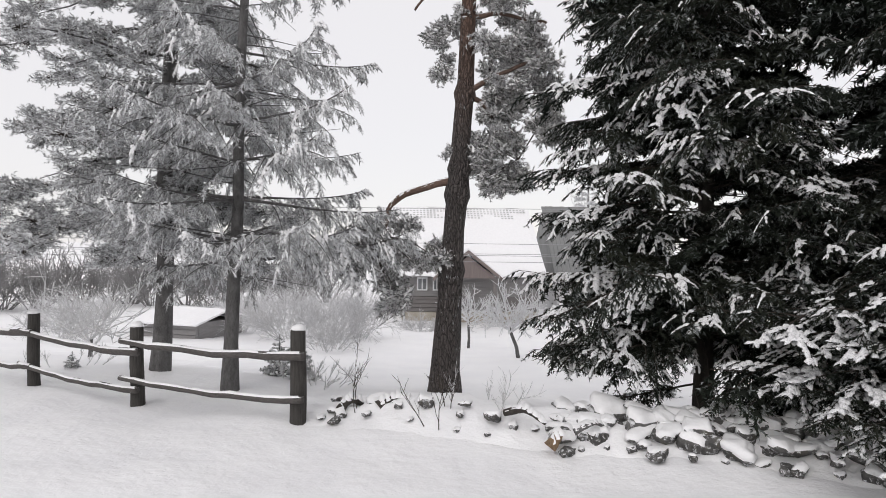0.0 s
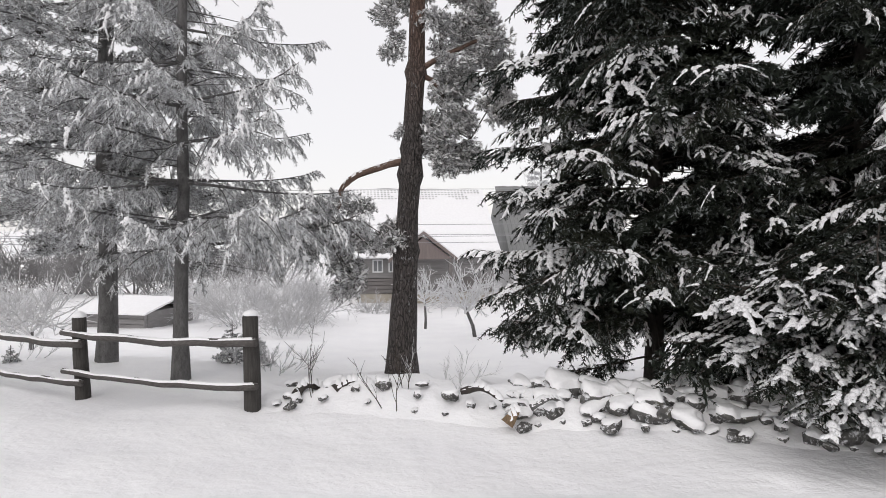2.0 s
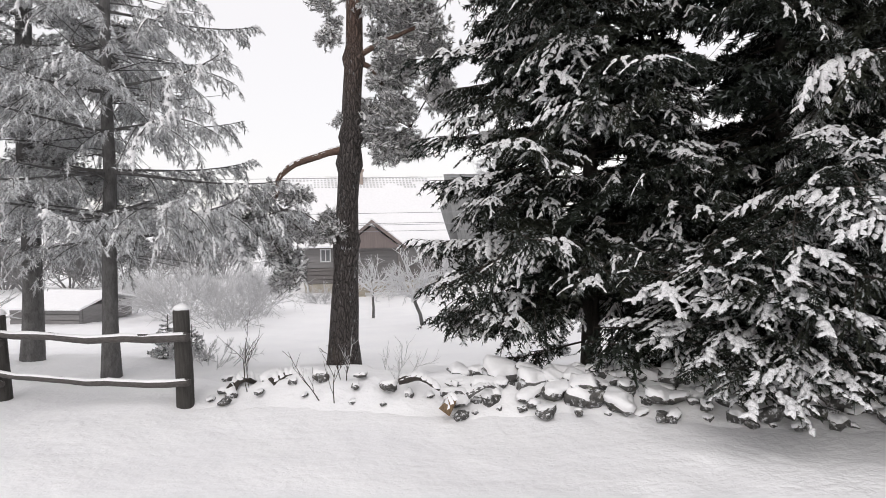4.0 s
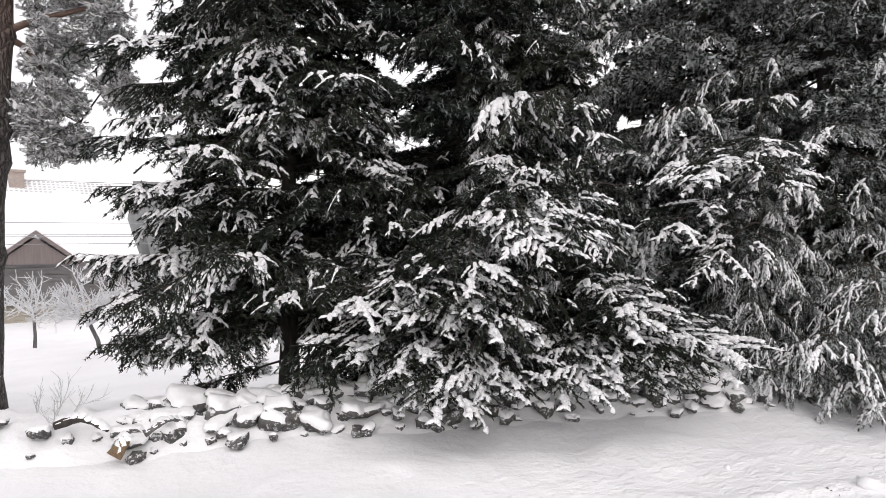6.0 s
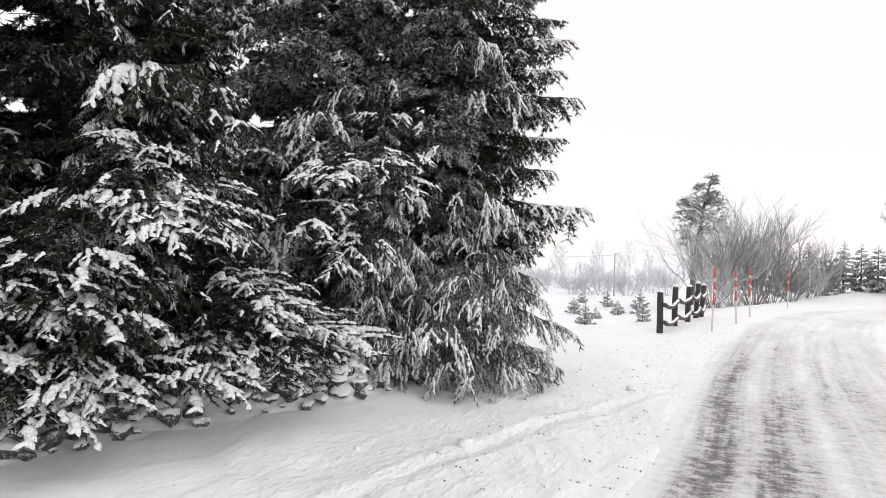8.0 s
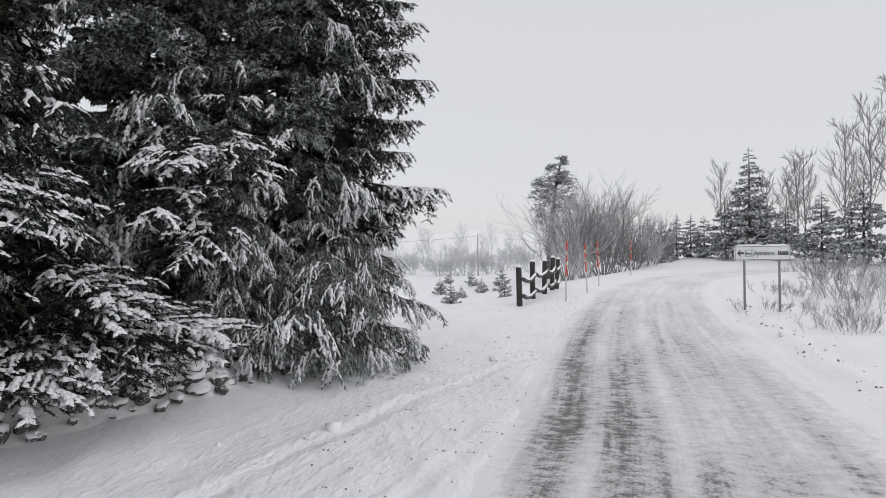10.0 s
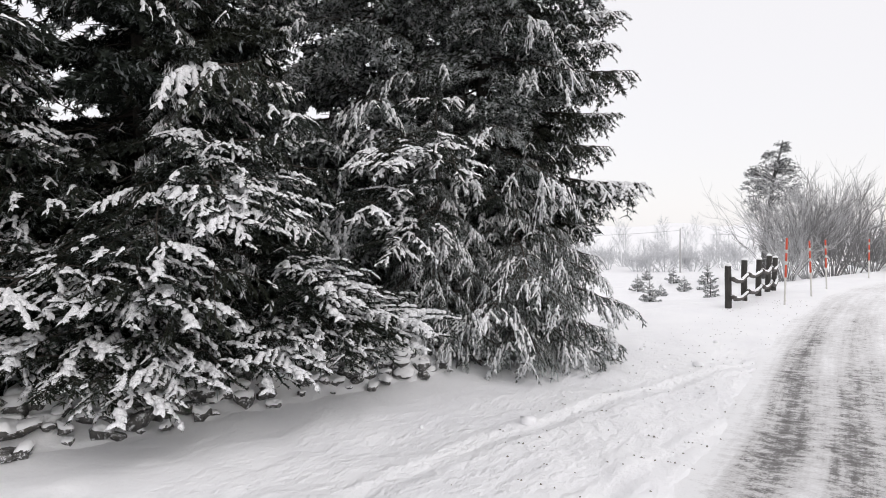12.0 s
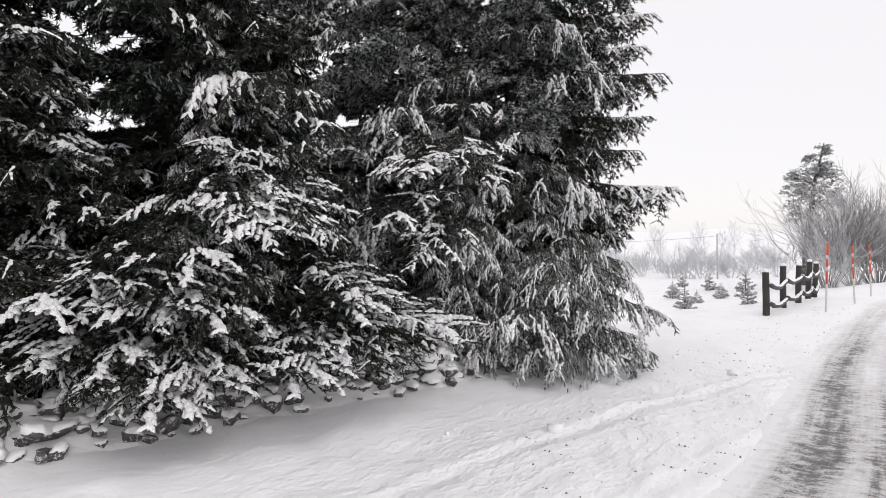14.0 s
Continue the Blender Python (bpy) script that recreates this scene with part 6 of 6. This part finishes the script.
def far_conifer(name, label, category, x, y, h, n, spread, seed, group="", meshes=None, z0=0.08):
    rng = np.random.RandomState(seed)
    t = thing(name, label, category, (x, y, ground_z(x, y) - 0.05), 0, group)
    part("trunk", Build().tube([(0, 0, -0.1), (0, 0, h * 0.5), (0, 0, h)], [h * 0.02 + 0.01, h * 0.012, 0.006], 6).mesh("trunk", [BARK_GREY]), t)
    for i in range(n):
        f = (i + rng.rand()) / n
        z = h * (z0 + (0.985 - z0) * f**0.95)
        ln = spread * (1 - f) ** 0.85 * rng.uniform(0.75, 1.2) + 0.04 * h * (1 - 0.5 * f)
        bm, sm = (meshes or FAR_BOUGH)[rng.randint(len(meshes or FAR_BOUGH))]
        sc = ln / 2
        ob = part("bough", bm, t, "", pose(0, 0, z, 0, rng.uniform(-22, 6), i * 137.5 + rng.uniform(-20, 20)) @ Matrix.Diagonal((sc, sc * 1.15, sc, 1)))
        tagged(part("snow", sm, ob), kind="stuff")
    return t


for k, (x, y, h) in enumerate(((19.6, 4.6, 0.75), (18.6, 2.75, 0.55), (26.9, 4.9, 0.7), (27.5, 6.9, 0.8), (28.2, 4.2, 1.1), (24.5, 5.3, 0.55), (33, 6.5, 0.9), (36, 8.5, 0.8), (3.1, 11.4, 0.5), (-2.9, 8.95, 0.55), (-3.35, 9.3, 0.7), (-6.5, 9.0, 0.3))):
    far_conifer("spruce_sapling", "knee-high spruce sapling bowed under snow", "sapling", x, y, h, 30, h * 0.45, 300 + k, "saplings in the field", SMALL, 0.03)

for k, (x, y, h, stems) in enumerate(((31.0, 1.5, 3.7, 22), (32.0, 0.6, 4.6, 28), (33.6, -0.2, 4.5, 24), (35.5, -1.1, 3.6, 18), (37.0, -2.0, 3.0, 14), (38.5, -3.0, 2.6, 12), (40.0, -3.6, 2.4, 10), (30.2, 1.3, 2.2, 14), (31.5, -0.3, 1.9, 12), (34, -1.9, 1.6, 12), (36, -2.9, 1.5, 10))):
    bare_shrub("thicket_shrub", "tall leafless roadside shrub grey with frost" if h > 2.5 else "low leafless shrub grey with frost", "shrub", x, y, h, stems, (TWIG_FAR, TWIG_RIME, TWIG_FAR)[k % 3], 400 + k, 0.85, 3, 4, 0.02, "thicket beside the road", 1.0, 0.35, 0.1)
for k in range(18):
    rng = np.random.RandomState(1700 + k)
    d, a = rng.uniform(11.5, 19), radians(rng.uniform(-20, -12))
    bare_shrub("low_shrub", "low frosted scrub on the roadside bank", "shrub", d * math.cos(a), d * math.sin(a), rng.uniform(0.25, 0.55), 9, (TWIG_FAR, TWIG_RIME, TWIG_RIME)[k % 3], 1720 + k, 1.3, 2, 5, 0.005, "scrub on the bank")


def far_pine():
    x, y = 37.0, 2.3
    t = thing("pine_tree", "lone ragged pine rising above the thicket", "pine", (x, y, ground_z(x, y)))
    rng = np.random.RandomState(33)
    part("trunk", Build().tube([(0, 0.5, -0.2), (0, 0.3, 2.5), (0, 0.0, 5), (0, -0.45, 7.1)], [0.16, 0.13, 0.09, 0.02], 8).mesh("trunk", [BARK_GREY]), t)
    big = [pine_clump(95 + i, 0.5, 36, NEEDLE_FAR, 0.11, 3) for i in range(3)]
    for i in range(130):
        z = 3.2 + 3.75 * rng.rand() ** 0.95
        mid = float(np.interp(z, [3.2, 4.5, 5.5, 6.4, 7.1], [0.1, 0.0, 0.1, -0.2, -0.55]))
        half = float(np.interp(z, [3.2, 4.3, 5.3, 6.3, 7.1], [1.2, 1.35, 1.1, 0.62, 0.06]))
        yy = mid + half * rng.uniform(-1, 1)
        xx = rng.uniform(-1, 1) * half * 0.8
        bm, sm = big[rng.randint(3)]
        sc = rng.uniform(0.5, 0.85) * (1.0 if z < 6 else 0.65)
        ob = part("needle_clump", bm, t, "", pose(xx, yy, z, 0, rng.uniform(-20, 20), rng.uniform(0, 360)) @ Matrix.Diagonal((sc * 1.2, sc * 1.2, sc * 0.7, 1)))
        tagged(part("snow", sm, ob), kind="stuff")
    for i in range(16):
        b = Build()
        z = 3.4 + 3.2 * rng.rand()
        a = rng.uniform(0, 6.28)
        b.tube([(0, 0.1 - 0.1 * (z - 3.4), z - 0.3), (math.cos(a) * 0.5, math.sin(a) * 0.5, z), (math.cos(a), math.sin(a), z + 0.1)], [0.04, 0.025, 0.012], 4, cap=False)
        part("limb", b.mesh("limb", [BARK_GREY]), t)


far_pine()
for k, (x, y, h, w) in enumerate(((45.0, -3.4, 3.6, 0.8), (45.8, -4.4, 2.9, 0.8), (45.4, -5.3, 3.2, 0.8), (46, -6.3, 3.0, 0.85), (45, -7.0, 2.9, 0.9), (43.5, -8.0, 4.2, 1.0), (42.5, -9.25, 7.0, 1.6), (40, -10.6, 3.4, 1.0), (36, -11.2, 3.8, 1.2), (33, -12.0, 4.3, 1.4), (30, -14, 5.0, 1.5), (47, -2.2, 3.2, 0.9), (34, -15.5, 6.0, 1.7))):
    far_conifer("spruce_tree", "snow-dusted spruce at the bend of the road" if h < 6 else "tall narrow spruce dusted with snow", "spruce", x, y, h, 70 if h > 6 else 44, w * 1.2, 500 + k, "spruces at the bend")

# needles and twigs share the haze-white colour, so the spruce looks dim
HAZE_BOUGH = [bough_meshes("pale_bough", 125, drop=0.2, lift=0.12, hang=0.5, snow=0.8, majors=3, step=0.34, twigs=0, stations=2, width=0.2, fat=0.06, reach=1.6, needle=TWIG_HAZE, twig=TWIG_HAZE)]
far_conifer("spruce_tree", "spruce behind the house paled by painted haze", "spruce", 8.0, 52, 11.5, 70, 2.2, 560, "", HAZE_BOUGH)


# shrubs massed as a stand-in for the soft grey slope in mist
for k in range(18):
    rng = np.random.RandomState(580 + k)
    a, d = radians(-44 + 1.7 * k + rng.uniform(-0.7, 0.7)), rng.uniform(38, 46)
    bare_shrub("mist_backdrop_shrub", "grey shrub mass standing in for the misty wooded slope beyond the garden", "shrub", d * math.sin(a), d * math.cos(a), rng.uniform(2.4, 3.6), 12, TWIG_FAR, 582 + k, 1.2, 2, 7, 0.035, "misty thicket beyond the garden", 1.0, 0.6, 0.1)


def bare_tree(label, x, y, h, seed, mat, group, spread=0.35, limbs=17):
    rng = np.random.RandomState(seed)
    t = thing("bare_tree", label, "tree", (x, y, ground_z(x, y)), 0, group)
    k = np.linspace(0, 1, 7)
    pts = np.stack([rng.normal(0, 0.05, 7).cumsum(), rng.normal(0, 0.05, 7).cumsum(), -0.2 + k * (h + 0.2)], 1)
    part("trunk", Build().tube(pts, h * 0.008 * (1 - 0.85 * k) + 0.006, 6).mesh("trunk", [mat]), t)
    for i in range(limbs):
        f = 0.25 + 0.72 * (i + rng.rand()) / limbs
        o = np.array([np.interp(f, k, pts[:, q]) for q in range(3)])
        a = i * 2.4 + rng.uniform(-0.5, 0.5)
        b = Build()
        branching(b, o, (math.cos(a) * spread * 2, math.sin(a) * spread * 2, 1), h * 0.26 * (1.15 - 0.7 * f), h * 0.0022 + 0.004, 2, rng, 0.45, 5, 0, 3, 0.2, 0.62)
        part("limb", b.mesh("limb", [mat]), t)


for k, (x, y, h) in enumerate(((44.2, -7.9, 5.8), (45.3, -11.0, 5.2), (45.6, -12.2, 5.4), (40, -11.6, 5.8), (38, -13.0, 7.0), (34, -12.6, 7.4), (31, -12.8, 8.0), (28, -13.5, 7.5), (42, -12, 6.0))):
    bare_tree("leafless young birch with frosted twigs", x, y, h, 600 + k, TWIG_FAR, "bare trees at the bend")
for k in range(30):
    rng = np.random.RandomState(700 + k)
    f = rng.rand()
    x, y = 14.5 + 15 * f + rng.uniform(-1, 1), -4.9 - 5.5 * rng.rand() - 2.5 * f
    bare_shrub("low_shrub", "low frosted scrub on the roadside bank", "shrub", x, y, rng.uniform(0.35, 1.1), 7, (TWIG_FAR, TWIG_RIME, TWIG_FAR)[k % 3], 720 + k, 1.1, 2, 5, 0.007, "scrub on the bank")
# the haze over these far trees lies in their pale twig colour
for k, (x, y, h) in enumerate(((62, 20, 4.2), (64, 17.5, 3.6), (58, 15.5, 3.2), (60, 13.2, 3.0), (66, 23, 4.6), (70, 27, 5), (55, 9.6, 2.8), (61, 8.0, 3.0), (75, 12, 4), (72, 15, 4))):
    bare_tree("distant frosted bare tree whitened by painted haze", x, y, h * 1.15, 800 + k, TWIG_HAZE, "misty trees across the field", 0.45, 20)
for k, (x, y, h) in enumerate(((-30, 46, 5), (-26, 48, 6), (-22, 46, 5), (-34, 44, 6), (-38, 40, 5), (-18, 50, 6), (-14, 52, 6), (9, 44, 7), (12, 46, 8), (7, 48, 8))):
    bare_tree("distant rimed garden tree paled by painted haze", x, y, h, 840 + k, TWIG_HAZE, "misty trees behind the house", 0.45, 10)


# band of shrubs for the misty far trees, mist painted as pale twigs
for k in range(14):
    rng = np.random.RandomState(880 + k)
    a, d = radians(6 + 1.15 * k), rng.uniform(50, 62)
    bare_shrub("mist_backdrop_shrub", "pale thicket across the field with mist painted into its twigs", "shrub", d * math.cos(a), d * math.sin(a), rng.uniform(1.6, 3.0), 10, TWIG_HAZE, 900 + k, 1.2, 2, 7, 0.03, "misty thicket across the field", 1.0, 0.6, 0.1)


def snow_clods():
    rng = np.random.RandomState(5)
    meshes = [from_bm(ico(np.random.RandomState(900 + i), 0.06, 1, 0.8, 0.3), "clod", SNOW) for i in range(4)]
    for x, y, s in ((5.15, 2.35, 1.5), (8.3, 1.45, 1.1), (10.2, 1.5, 1.0), (4.6, 3.1, 0.6), (9.0, 2.3, 0.7), (12.5, -2.4, 1.0), (10.6, -2.6, 1.2), (11.4, -3.0, 0.8), (13.2, -2.7, 0.9), (9.6, -2.9, 0.8)):
        ob = new("snow_clod", meshes[rng.randint(4)])
        ob.matrix_basis = pose(x, y, ground_z(x, y) + 0.015 * s, 0, 0, rng.uniform(0, 360)) @ Matrix.Diagonal((s, s * 0.8, s * 0.8, 1))
        tagged(ob, "small clod of snow beside the road", "snow clod", "snow clods")


snow_clods()


def road_grit():
    """Crumbs of frozen grit and dirty snow thrown up beside the road."""
    rng = np.random.RandomState(77)
    b = Build()
    for i in range(1000):
        side = rng.rand()
        x = rng.uniform(1.5, 17)
        j = np.abs(ROAD_PTS[:, 0] - x).argmin()
        off = -(1.7 + 2.4 * rng.rand() ** 1.5) if side < 0.32 else 1.2 + 2.0 * rng.rand() ** 1.4
        p = ROAD_PTS[j] + ROAD_LEFT[j] * off
        s = rng.uniform(0.005, 0.012) * (1 if side >= 0.32 else rng.choice([1, 1.3, 2.6]))
        z = ground_z(*p)
        q = rng.uniform(0.6, 1.4, 6) * s
        b.add([(p[0] + q[0], p[1], z), (p[0], p[1] + q[1], z), (p[0] - q[2], p[1], z), (p[0], p[1] - q[3], z), (p[0] + q[5] * 0.3, p[1], z + q[4] * 0.9)], [(0, 1, 4), (1, 2, 4), (2, 3, 4), (3, 0, 4)])
    grit = grainy("dark_frozen_grit", (0.08, 0.07, 0.06), (0.3, 0.27, 0.24), 20, 0.9, 0.3, 0.005)
    tagged(new("road_grit", b.mesh("road_grit", [grit], False)), "dark crumbs of grit scattered on the roadside snow", "grit", kind="stuff")


road_grit()
